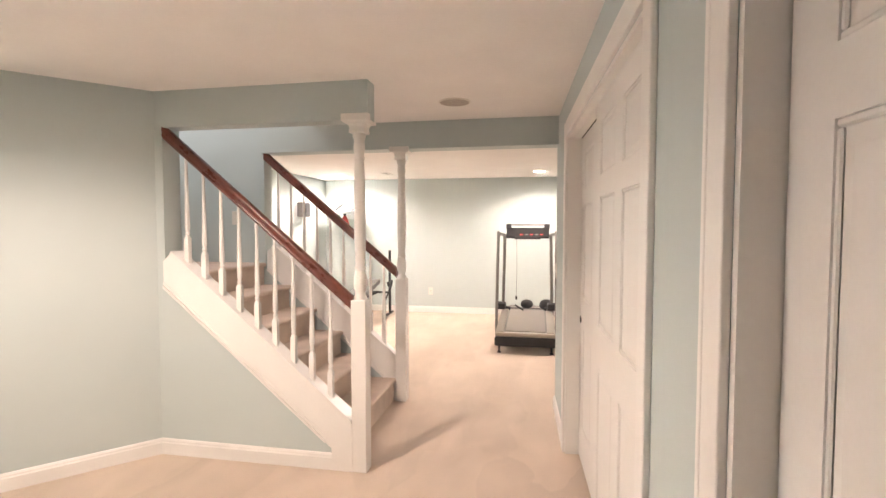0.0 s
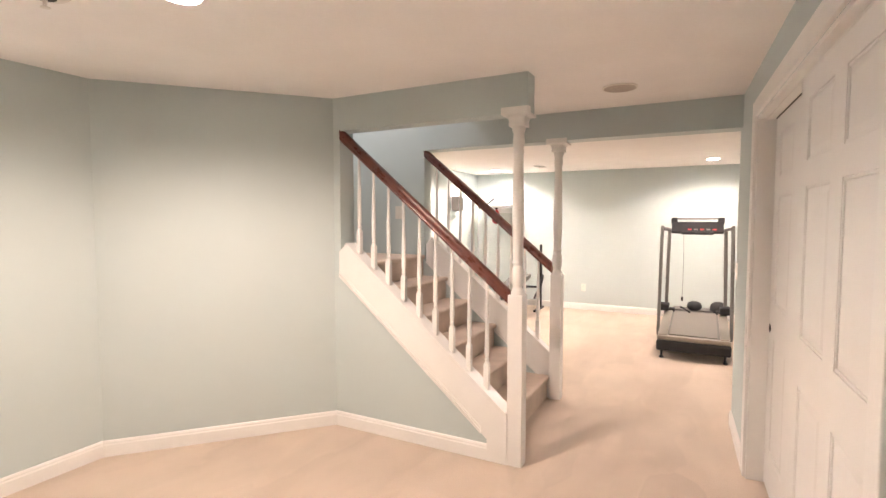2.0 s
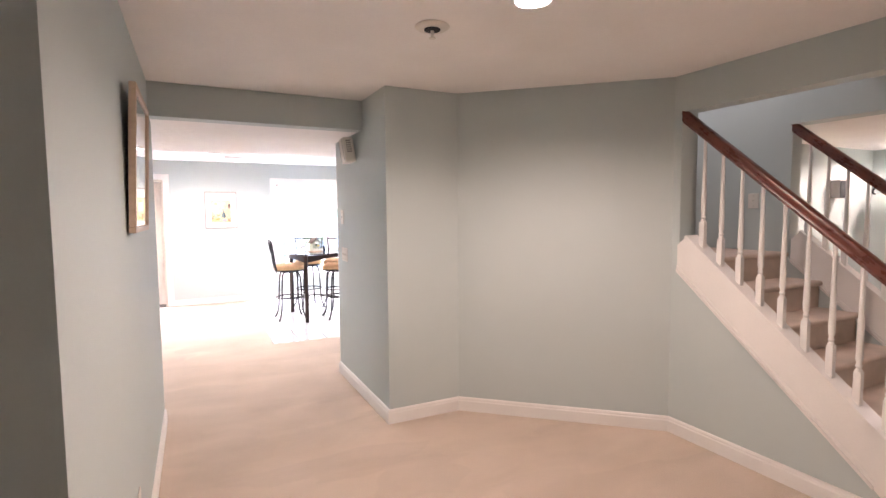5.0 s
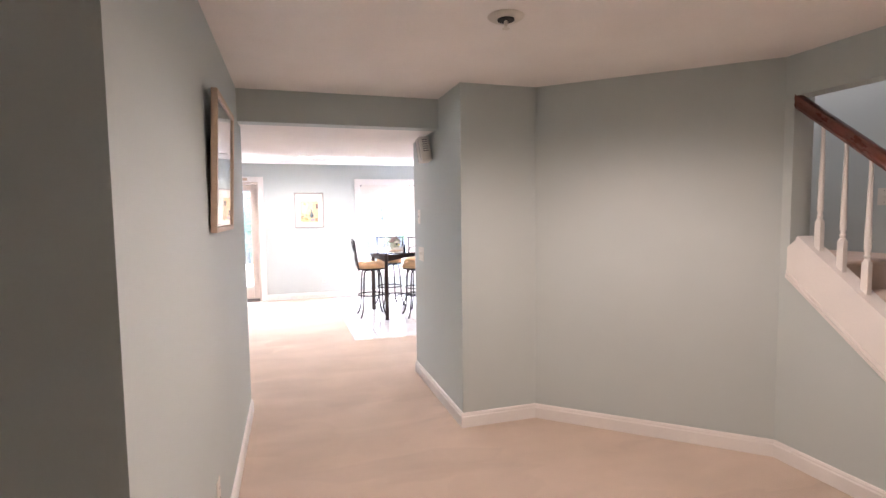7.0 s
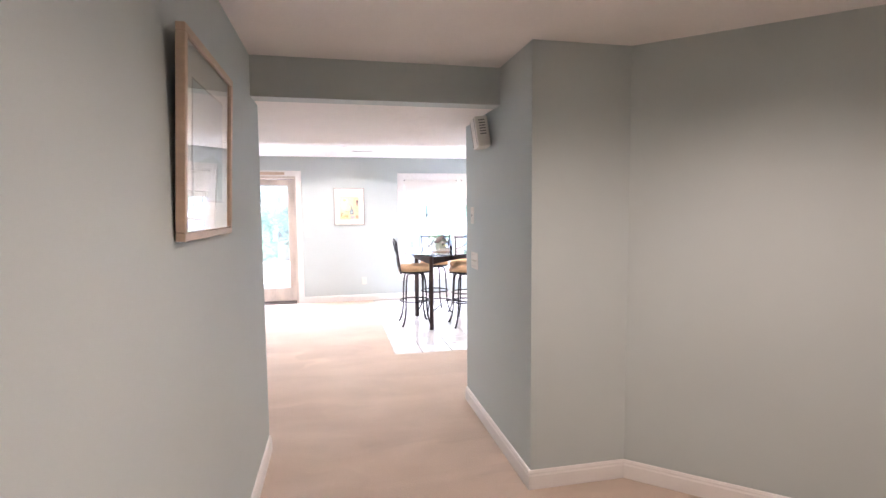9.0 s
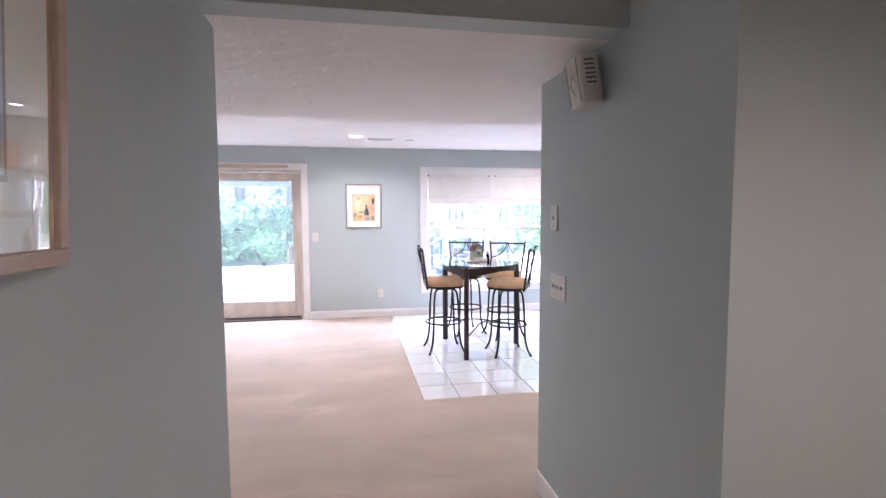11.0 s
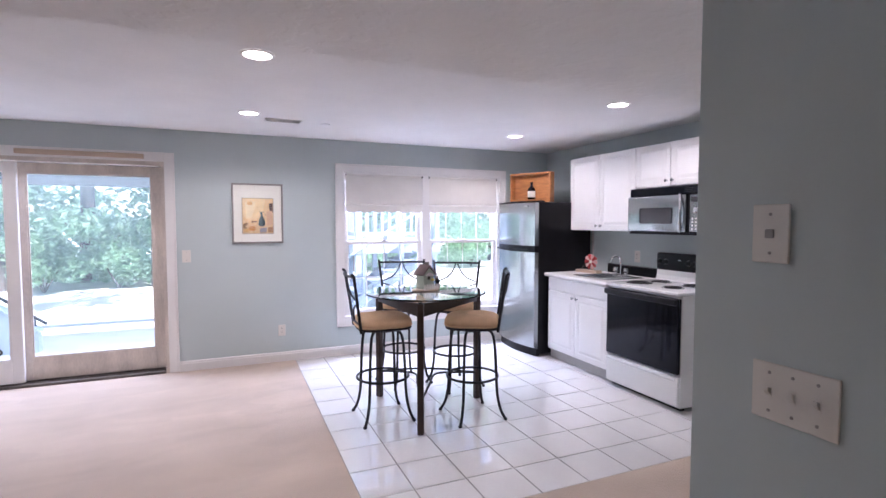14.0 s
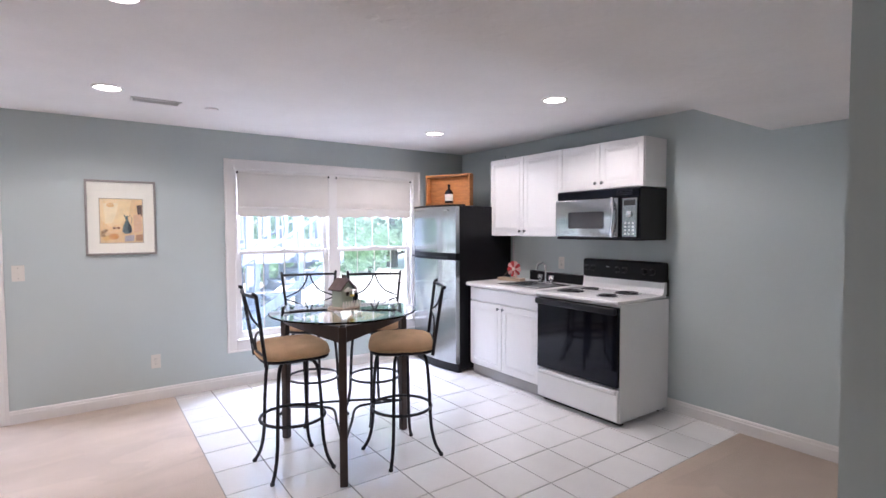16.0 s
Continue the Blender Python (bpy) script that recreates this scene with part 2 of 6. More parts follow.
RUBBER = mat("black_rubber", (0.025, 0.025, 0.026), 0.75, tint=0.2, scale=14, fine=300, bump=0.02)
RED = mat("red_vinyl", (0.42, 0.03, 0.035), 0.35, tint=0.15, scale=12, fine=160, bump=0.008)
LIT = glow_mat("lit_can_lens", (1.0, 0.90, 0.78), 7.0)
BULBG = mat("frosted_lens", (0.8, 0.8, 0.8), 0.4)
CONCRETE = mat("sunlit_pale_patio", (0.58, 0.56, 0.53), 0.85, tint=0.10, scale=3, fine=90, bump=0.03)
LAWN = mat("pale_gravel_and_grass", (0.55, 0.54, 0.47), 0.95, tint=0.16, scale=2.5, fine=60, bump=0.05)
BARK = mat("grey_bark", (0.13, 0.11, 0.095), 0.9, tint=0.35, scale=9, fine=60, bump=0.06, stretch=(1, 1, 0.25))
LEAF = mat("summer_leaves", (0.17, 0.26, 0.16), 0.5, tint=0.45, scale=1.3, fine=30, bump=0.0, rand=0.15)
lt = LEAF.node_tree
tr = lt.nodes.new("ShaderNodeBsdfTranslucent")
tr.inputs[0].default_value = (0.46, 0.64, 0.45, 1)
blend = lt.nodes.new("ShaderNodeMixShader")
blend.inputs[0].default_value = 0.6
lt.links.new(lt.nodes["Principled BSDF"].outputs[0], blend.inputs[1])
lt.links.new(tr.outputs[0], blend.inputs[2])
lt.links.new(blend.outputs[0], lt.nodes["Material Output"].inputs[0])
DECKW = mat("weathered_deck_timber", (0.25, 0.28, 0.33), 0.8, tint=0.25, scale=7, fine=80, bump=0.02, stretch=(1, 1, 0.2))
# Pale paint made darker and bluer, to hold the shade on the stair side.
STAIRP = mat("shaded_pale_stair_panel", (0.46, 0.53, 0.54), 0.6, tint=0.06, scale=4, fine=90, bump=0.01)
# Timber tone lowered to near-black, with the porch's shade put into the colour.
DARKW = mat("shaded_dark_timber", (0.02, 0.024, 0.022), 0.8, tint=0.25, scale=7, fine=80, bump=0.02)
BIRCH = mat("pale_birch_bark", (0.50, 0.48, 0.44), 0.8, tint=0.25, scale=9, fine=60, bump=0.03)
PALEW = mat("pale_painted_timber", (0.66, 0.70, 0.72), 0.6, tint=0.06, scale=5, fine=90, bump=0.01)


# ---- mesh tools ----
def link_mesh(name, bm, material, smooth=False):
    bmesh.ops.recalc_face_normals(bm, faces=bm.faces)
    me = bpy.data.meshes.new(name)
    bm.to_mesh(me)
    bm.free()
    me.materials.append(material)
    if smooth:
        for p in me.polygons:
            p.use_smooth = True
        me.set_sharp_from_angle(angle=radians(40))
    return new(name, me)


def part(name, bm, material, parent, label="", smooth=False, m=None):
    ob = link_mesh(name, bm, material, smooth)
    ob.parent = parent
    if m is not None:
        ob.matrix_basis = m
    return tagged(ob, label)


def thing(name, m, label, category, group=""):
    ob = new(name)
    ob.empty_display_size = 0.05
    ob.matrix_basis = m
    return tagged(ob, label, category, group)


def structure(name, bm, material, label, category, smooth=False):
    return tagged(link_mesh(name, bm, material, smooth), label, category, kind="structure")


def B():
    return bmesh.new()


def box(bm, x0, x1, y0, y1, z0, z1, bevel=0.0, seg=2):
    m = Matrix.Translation(((x0 + x1) / 2, (y0 + y1) / 2, (z0 + z1) / 2)) @ Matrix.Diagonal((abs(x1 - x0), abs(y1 - y0), abs(z1 - z0), 1))
    vs = bmesh.ops.create_cube(bm, size=1, matrix=m)["verts"]
    if bevel:
        es = list({e for v in vs for e in v.link_edges})
        bmesh.ops.bevel(bm, geom=es, offset=bevel, segments=seg, profile=0.5, affect="EDGES")
    return bm


def prism(bm, poly, axis, a, b):
    """A polygon drawn in the plane across an axis (x: y,z; y: x,z; z: x,y), drawn out from a to b."""
    def at(p, v):
        return {"x": (v, p[0], p[1]), "y": (p[0], v, p[1]), "z": (p[0], p[1], v)}[axis]
    lo, hi = [bm.verts.new(at(p, a)) for p in poly], [bm.verts.new(at(p, b)) for p in poly]
    bm.faces.new(lo), bm.faces.new(hi[::-1])
    for i in range(len(poly)):
        j = (i + 1) % len(poly)
        bm.faces.new((lo[i], lo[j], hi[j], hi[i]))
    return bm


def lathe(bm, profile, seg=16, m=Matrix()):
    rings = []
    for r, z in profile:
        rings.append([bm.verts.new(m @ Vector((r * math.cos(2 * math.pi * k / seg), r * math.sin(2 * math.pi * k / seg), z))) for k in range(seg)])
    for a, b in zip(rings, rings[1:]):
        for k in range(seg):
            bm.faces.new((a[k], a[(k + 1) % seg], b[(k + 1) % seg], b[k]))
    bm.faces.new(rings[0][::-1]), bm.faces.new(rings[-1])
    return bm


def tube(bm, pts, r, seg=8, closed=False):
    """A round bar along a line of points."""
    pts = [Vector(p) for p in pts]
    n = len(pts)
    rings, side = [], None
    for i, p in enumerate(pts):
        a, b = (pts[i - 1] if i or closed else p), (pts[(i + 1) % n] if i < n - 1 or closed else p)
        d = (b - a).normalized()
        if side is None:
            side = d.cross(Vector((0, 0, 1)) if abs(d.z) < 0.9 else Vector((1, 0, 0))).normalized()
        side = (side - d * side.dot(d)).normalized()
        up = d.cross(side)
        rr = r[i] if isinstance(r, (list, tuple)) else r
        rings.append([bm.verts.new(p + (side * math.cos(2 * math.pi * k / seg) + up * math.sin(2 * math.pi * k / seg)) * rr) for k in range(seg)])
    for i in range(n if closed else n - 1):
        a, b = rings[i], rings[(i + 1) % n]
        for k in range(seg):
            bm.faces.new((a[k], a[(k + 1) % seg], b[(k + 1) % seg], b[k]))
    if not closed:
        bm.faces.new(rings[0][::-1]), bm.faces.new(rings[-1])
    return bm


def bent(points, steps=6):
    """A smooth line through a few points."""
    p = [Vector(q) for q in points]
    p = [2 * p[0] - p[1]] + p + [2 * p[-1] - p[-2]]
    out = []
    for i in range(1, len(p) - 2):
        for s in range(steps):
            t = s / steps
            a, b, c, d = p[i - 1], p[i], p[i + 1], p[i + 2]
            out.append(0.5 * (2 * b + (c - a) * t + (2 * a - 5 * b + 4 * c - d) * t * t + (3 * b - a - 3 * c + d) * t ** 3))
    return out + [p[-2]]


def ring(bm, centre, radius, r, seg=28, tseg=8):
    c = Vector(centre)
    return tube(bm, [c + Vector((radius * math.cos(2 * math.pi * k / seg), radius * math.sin(2 * math.pi * k / seg), 0)) for k in range(seg)], r, tseg, closed=True)


# ---- large structure ----
WEST, KITCHEN_N, HALL_N, HALL_S, EAST = -9.18, 4.15, 1.44, 0.05, 0.08
DOOR_Y0, DOOR_Y1, DOOR_TOP = -2.5, -0.13, 2.005
WIN_Y0, WIN_Y1, WIN_Z0, WIN_Z1 = 1.55, 3.45, 0.395, 1.98

structure("floor_carpet_hall", box(B(), -5.99, 2.2, -3.8, 8.6, -0.1, 0), CARPET, "beige cut-pile carpet with vacuum marks in hall and gym", "carpet")
structure("floor_carpet_family", box(B(), -9.33, -5.99, -3.8, 1.03, -0.1, 0), CARPET, "beige cut-pile carpet before the sliding door", "carpet")

bm = B()
box(bm, WEST - 0.15, WEST, -3.8, DOOR_Y0, 0, 2.6), box(bm, WEST - 0.15, WEST, DOOR_Y0, DOOR_Y1, DOOR_TOP, 2.6)
box(bm, WEST - 0.15, WEST, DOOR_Y1, WIN_Y0, 0, 2.6), box(bm, WEST - 0.15, WEST, WIN_Y0, WIN_Y1, 0, WIN_Z0)
box(bm, WEST - 0.15, WEST, WIN_Y0, WIN_Y1, WIN_Z1, 2.6), box(bm, WEST - 0.15, WEST, WIN_Y1, 4.3, 0, 2.6)
structure("wall_west", bm, WALL, "aqua-grey painted outside wall with window and sliding door", "wall")
structure("wall_kitchen_north", box(B(), WEST, -4.54, KITCHEN_N, KITCHEN_N + 0.13, 0, 2.6), WALL, "aqua-grey painted wall behind the kitchenette", "wall")
structure("wall_kitchen_east", box(B(), -4.66, -4.54, HALL_N + 0.12, KITCHEN_N, 0, 2.6), WALL, "aqua-grey painted wall beside the kitchen opening", "wall")
structure("wall_hall_north", box(B(), -4.66, -3.373, HALL_N, HALL_N + 0.12, 0, 2.6), WALL, "aqua-grey painted hallway wall with switches", "wall")
structure("wall_hall_jog", box(B(), -3.50, -3.373, HALL_N + 0.12, 1.98, 0, 2.6), WALL, "short aqua-grey painted wall at the hall corner", "wall")
structure("wall_diagonal", prism(B(), [(-3.373, 1.98), (-2.42, 3.03), (-2.42, 3.13), (-2.53, 3.13), (-3.50, 2.06), (-3.50, 1.98)], "z", 0, 2.6), WALL, "aqua-grey painted slanted wall beside the stairs", "wall")
structure("wall_hall_south", box(B(), -4.12, -1.34, -0.08, HALL_S, 0, 2.6), WALL, "aqua-grey painted hallway wall with a framed print", "wall")
structure("wall_nook_west", box(B(), -1.47, -1.34, -1.8, -0.08, 0, 2.6), WALL, "aqua-grey painted return wall in shade", "wall")
structure("wall_nook_south", box(B(), -1.47, 0.9, -1.93, -1.8, 0, 2.6), WALL, "plain aqua-grey wall closing the nook", "wall")
structure("wall_family_east", box(B(), -4.12, -4.00, -3.8, -0.08, 0, 2.6), WALL, "plain aqua-grey wall of the family room", "wall")
structure("wall_family_south", box(B(), WEST, -4.12, -3.8, -3.67, 0, 2.6), WALL, "plain aqua-grey wall closing the family room", "wall")

# right-hand wall with the closet and a passage door
EAST_TURN = pose(EAST, 4.2, 0, 0, 0, 2.5) @ pose(-EAST, -4.2, 0)
CL0, CL1, CLTOP = 1.61, 3.51, 2.015
PD0, PD1, PDTOP = 0.29, 1.095, 2.03
bm = B()
box(bm, EAST, EAST + 0.13, -1.8, PD0, 0, 2.6), box(bm, EAST, EAST + 0.13, PD0, PD1, PDTOP, 2.6), box(bm, EAST, EAST + 0.13, PD1, CL0, 0, 2.6)
box(bm, EAST, EAST + 0.13, CL0, CL1, CLTOP, 2.6), box(bm, EAST, EAST + 0.13, CL1, 4.32, 0, 2.6)
structure("wall_east", bm, WALL, "aqua-grey painted wall with closet and door", "wall").matrix_basis = EAST_TURN
bm = B()
box(bm, 0.9, 1.0, -1.9, 4.2, 0, 2.6), box(bm, 0.34, 0.9, 1.28, 1.40, 0, 2.6)
structure("wall_closet_back", bm, WALL, "plain wall closing the closet", "wall")

# gym
structure("wall_gym_north", box(B(), -3.80, 1.9, 8.44, 8.56, 0, 2.6), WALL, "aqua-grey painted far wall of the exercise room", "wall")
structure("wall_gym_west", box(B(), -3.80, -3.68, 4.37, 8.44, 0, 2.6), WALL, "aqua-grey painted side wall of the exercise room", "wall")
structure("wall_gym_east", box(B(), 1.78, 1.9, 4.2, 8.44, 0, 2.6), WALL, "plain aqua-grey wall of the exercise room", "wall")
structure("wall_gym_south", box(B(), EAST + 0.10, 1.78, 4.2, 4.312, 0, 2.6), WALL, "plain aqua-grey wall of the exercise room", "wall")
structure("wall_stair_north", box(B(), -3.80, -2.39, 4.25, 4.37, 0, 3.3), WALL, "aqua-grey painted wall behind the stair landing", "wall")
structure("wall_landing_west", box(B(), -3.62, -3.50, 2.06, 4.25, 0, 3.3), WALL, "plain aqua-grey wall at the end of the landing", "wall")

# Unseen wall, added to block sun that leaked onto the landing.
structure("wall_landing_sun_stop", box(B(), -3.50, -2.42, 3.03 + 0.10, 3.25, 1.0, 3.3), WALL, "unseen aqua-grey wall that keeps sun off the landing", "wall")
# Unseen lid, added to stop sun leaks and shade the patio.
structure("sun_lid", box(B(), -9.4, 2.0, -3.9, 8.6, 3.4, 3.6), CEIL, "unseen lid over the rooms that keeps out sun", "ceiling")

# ceilings and dropped headers
bm = B()
box(bm, -3.87, 0.9, -1.9, 3.15, HALL_CEIL, HALL_CEIL + 0.1), box(bm, -1.9, 0.9, 3.15, 4.2, HALL_CEIL, HALL_CEIL + 0.1)
structure("ceiling_hall", bm, CEIL, "flat warm-white hall ceiling", "ceiling")
structure("ceiling_soffit_hall", prism(B(), [(-3.99, -3.8), (-3.99, KITCHEN_N), (-5.85, KITCHEN_N), (-5.75, 0.0), (-5.67, -3.8)], "z", SOFFIT + 0.003, SOFFIT + 0.5), KNOCK, "dropped knockdown-textured ceiling", "ceiling")
structure("ceiling_kitchen", box(B(), WEST, -5.60, -3.8, KITCHEN_N, KITCHEN_CEIL, KITCHEN_CEIL + 0.1), CEIL, "flat white kitchen ceiling", "ceiling")
structure("ceiling_soffit_gym", box(B(), -3.68, 1.78, 4.37, 5.4, SOFFIT + 0.003, SOFFIT + 0.5), CEIL, "dropped white ceiling strip in the gym", "ceiling")
structure("ceiling_gym", box(B(), -3.68, 1.78, 5.4, 8.44, GYM_CEIL, GYM_CEIL + 0.1), CEIL, "flat white gym ceiling", "ceiling")
structure("ceiling_stairwell", box(B(), -3.62, -1.03, 3.03, 4.37, 3.3, 3.4), CEIL, "plain stairwell ceiling", "ceiling")
structure("wall_header_hall", box(B(), -3.99, -3.87, HALL_S, HALL_N, SOFFIT, 2.6), WALL, "aqua-grey dropped header over the hallway", "wall")
bm = B()
box(bm, -2.42, -1.03, 3.03, 3.15, 2.06, 3.3), box(bm, -2.42, -2.365, 3.03, 3.13, 0, 2.06)
structure("wall_header_stair_south", bm, WALL, "aqua-grey header above the stair opening", "wall")
structure("wall_header_gym", box(B(), -2.39, 1.78, 4.2, 4.37, SOFFIT, 2.6), WALL, "aqua-grey header between hall and exercise room", "wall")
structure("wall_stairwell_east", box(B(), -1.9, -1.78, 3.15, 4.2, HALL_CEIL + 0.1, 3.3), WALL, "plain stairwell wall above the ceiling", "wall")
structure("wall_stairwell_north", box(B(), -2.39, -1.03, 4.2, 4.37, 2.6, 3.3), WALL, "plain stairwell wall above the header", "wall")


# baseboards: a board with a stepped, rounded cap
def baseboard(name, p, q, out, high=0.10):
    p, q, out = Vector((*p, 0)), Vector((*q, 0)), Vector((*out, 0)).normalized()
    bm = B()
    prof = [(0, 0), (0.015, 0), (0.015, high * 0.72), (0.011, high * 0.80), (0.011, high * 0.88), (0.006, high * 0.97), (0, high)]
    a = [bm.verts.new(p + out * d + Vector((0, 0, z + 0.001))) for d, z in prof]
    b = [bm.verts.new(q + out * d + Vector((0, 0, z + 0.001))) for d, z in prof]
    bm.faces.new(a), bm.faces.new(b[::-1])
    for i in range(len(prof)):
        j = (i + 1) % len(prof)
        bm.faces.new((a[i], a[j], b[j], b[i]))
    return structure(name, bm, TRIM, "white moulded baseboard along the wall", "baseboard")


for i, (p, q, out) in enumerate([
    ((-4.12, HALL_S), (-1.34, HALL_S), (0, 1)), ((-4.66, HALL_N), (-3.373, HALL_N), (0, -1)), ((-3.373, HALL_N - 0.015), (-3.373, 1.985), (1, 0)),
    ((-3.373, 1.975), (-2.416, 3.03), (0.742, -0.670)), ((-2.43, 3.03), (-1.262, 3.03), (0, -1)), ((-1.34, -1.8), (-1.34, HALL_S), (1, 0)), ((-3.68, 8.44), (1.78, 8.44), (0, -1)), ((-3.68, 4.37), (-3.68, 8.44), (1, 0)),
    ((WEST, -0.045), (WEST, KITCHEN_N), (1, 0)), ((-6.55, KITCHEN_N), (-4.66, KITCHEN_N), (0, -1)), ((-4.66, HALL_N), (-4.66, KITCHEN_N), (-1, 0)),
    ((-4.12, -3.67), (-4.12, HALL_S), (-1, 0)), ((WEST, -3.67), (WEST, -2.59), (1, 0))]):
    baseboard("baseboard_%d" % (i + 1), p, q, out)
for i, (a, b) in enumerate(((CL1 + 0.085, 4.32), (PD1 + 0.087, CL0 - 0.087), (-1.8, PD0 - 0.087))):
    baseboard("baseboard_%d" % (i + 20), (EAST, a), (EAST, b), (-1, 0)).matrix_basis = EAST_TURN


# ---- stairs ----
RISE, RUN, NOSE = 0.189, 0.232, -1.215
bm = B()
for k in range(6):
    x = NOSE - RUN * k
    z = RISE * (k + 1)
    back = x - RUN - 0.02 if k < 5 else -3.50
    box(bm, back, x - 0.022, 3.10, 4.235, 0 if k == 0 else z - RISE - 0.03, z - 0.03)
    prof = [(back, z - 0.035), (x - 0.02, z - 0.035)] + [(x - 0.017 + 0.017 * math.cos(a), z - 0.018 + 0.018 * math.sin(a)) for a in [radians(-70 + 20 * j) for j in range(9)]] + [(back, z)]
    prism(bm, prof, "y", 3.10, 4.235)
box(bm, -3.50, NOSE - 6 * RUN, 3.14, 4.25, RISE * 6 - 0.2, RISE * 6 - 0.002)
stair = structure("staircase", bm, STAIRC, "taupe carpeted stair flight rising to a landing", "stairs", smooth=True)

SL = 0.842


def stringer(name, y0, y1):
    top = lambda x: 0.293 + SL * (-1.135 - x)
    low = lambda x: 0.135 + SL * (-1.262 - x)
    bm = B()
    prism(bm, [(-1.135, 0.002), (-1.135, top(-1.135)), (-2.31, top(-2.31)), (-2.365, top(-2.31) - 0.05), (-2.365, low(-2.365)), (-1.262, 0.135), (-1.262, 0.002)], "y", y0, y1)
    s = structure(name, bm, TRIM, "white painted stair stringer with a moulded lower edge", "stair stringer")
    for off, d in ((0.0, 0.010), (0.022, 0.005)):
        bm = B()
        prism(bm, [(-1.30, low(-1.30) + off), (-1.30, low(-1.30) + off + 0.018), (-2.365, low(-2.365) + off + 0.018), (-2.365, low(-2.365) + off)], "y", y0 - d, y0)
        part("moulding", bm, TRIM, s)
    bm = B()
    prism(bm, [(-1.135, top(-1.135)), (-1.135, top(-1.135) + 0.022), (-2.30, top(-2.30) + 0.022), (-2.31, top(-2.31))], "y", y0 - 0.012, y1 + 0.012)
    part("shoe_rail", bm, TRIM, s)
    return top


top_edge = stringer("trim_stringer_near", 3.012, 3.10)
stringer("trim_stringer_far", 4.235, 4.30)
structure("wall_under_stair", prism(B(), [(-1.262, 0), (-1.262, 0.135), (-2.365, 0.135 + SL * 1.103), (-2.365, 0)], "y", 3.03, 3.09), WALL, "aqua-grey triangular wall under the stair", "wall")
structure("wall_under_stair_far", prism(B(), [(-1.262, 0), (-1.262, 0.135), (-2.39, 0.135 + SL * 1.128), (-2.39, 0)], "y", 4.24, 4.29), WALL, "aqua-grey triangular wall under the far stringer", "wall")


def newel(x, y, w, front=0.0):
    t = thing("newel_post", pose(x, y, 0), "tall white turned newel post from floor to header", "newel post", "newel posts of the stair")
    part("base", box(B(), -w, w, -w, w, 0, 1.02, 0.004), TRIM, t)
    r = w * 0.84
    prof = [(r, 1.0), (r * 1.02, 1.035), (r * 0.8, 1.05), (r * 0.72, 1.065), (r * 0.95, 1.085), (r * 1.0, 1.12), (r * 0.94, 1.16), (r * 0.7, 1.19), (r * 0.88, 1.205), (r * 0.7, 1.225), (r * 0.76, 1.25),
            (r * 0.90, 1.40), (r * 0.86, 1.6), (r * 0.72, 1.83), (r * 0.86, 1.845), (r * 0.7, 1.86), (r * 0.92, 1.90), (r * 0.8, 1.935), (r * 0.8, 1.95), (r, 1.965), (r, 2.005)]
    part("turned_shaft", lathe(B(), prof, 20), TRIM, t, smooth=True)
    bm = box(B(), -w * 1.05, w * 1.05, -w * 1.05, w * 1.05, 1.985, 2.005, 0.003)
    flare = [(w * 0.98, 2.003), (w * 1.02, 2.022), (w * 1.15, 2.036), (w * 1.45, 2.044)]
    rings = [[bm.verts.new((sx * a, sy * a, z)) for sx, sy in ((-1, -1), (1, -1), (1, 1), (-1, 1))] for a, z in flare]
    for lo, hi in zip(rings, rings[1:]):
        for k in range(4):
            bm.faces.new((lo[k], lo[(k + 1) % 4], hi[(k + 1) % 4], hi[k]))
    bm.faces.new(rings[0]), bm.faces.new(rings[-1])
    box(bm, -w * 1.75, w * 1.75, -w * 1.75, w * 1.75, 2.043, 2.058, 0.004)
    if front:
        box(bm, -w * 1.82, w * 1.82, -w * 1.85, -front, 2.047, 2.088, 0.006)
    part("cap", bm, TRIM, t)
    return t


newel(-1.092, 3.062, 0.045, 0.036)
newel(-1.172, 4.262, 0.045, 0.066)


def rail_z(x):
    return 0.995 + SL * (-1.145 - x)


def balustrade(y, n, x0, step):
    for k in range(n):
        x = x0 + step * k
        z0, z1 = top_edge(x) + 0.02, rail_z(x) - 0.01
        t = thing("baluster", pose(x, y, z0), "slim white turned stair baluster", "baluster", "balusters of the stair")
        h = z1 - z0
        part("square_foot", box(B(), -0.016, 0.016, -0.016, 0.016, -0.016, 0.15, 0.002), TRIM, t)
        prof = [(0.015, 0.145), (0.016, 0.157), (0.010, 0.166), (0.015, 0.178), (0.010, 0.19), (0.0155, 0.212), (0.0145, 0.29), (0.0105, h * 0.75), (0.009, h)]
        part("turned_spindle", lathe(B(), prof, 12), TRIM, t, smooth=True)
    r = thing("handrail", pose(0, y, 0), "dark mahogany varnished stair handrail", "handrail", "handrails of the stair")
    prof = [(-0.030, -0.016), (-0.022, -0.030), (0.022, -0.030), (0.030, -0.016), (0.026, -0.004), (0.031, 0.010), (0.026, 0.026), (0.012, 0.034), (-0.012, 0.034), (-0.026, 0.026), (-0.031, 0.010), (-0.026, -0.004)]
    xa, xb = -1.13 if y < 3.5 else -1.21, -2.365 if y < 3.5 else -2.39
    bm = B()
    rows = []
    for x in (xa, xb):
        rows.append([bm.verts.new((x, a, rail_z(x) + 0.012 + b * 1.3)) for a, b in prof])
    n2 = len(prof)
    bm.faces.new(rows[0]), bm.faces.new(rows[1][::-1])
    for i in range(n2):
        j = (i + 1) % n2
        bm.faces.new((rows[0][i], rows[0][j], rows[1][j], rows[1][i]))
    part("rail", bm, MAHOG, r, smooth=True)


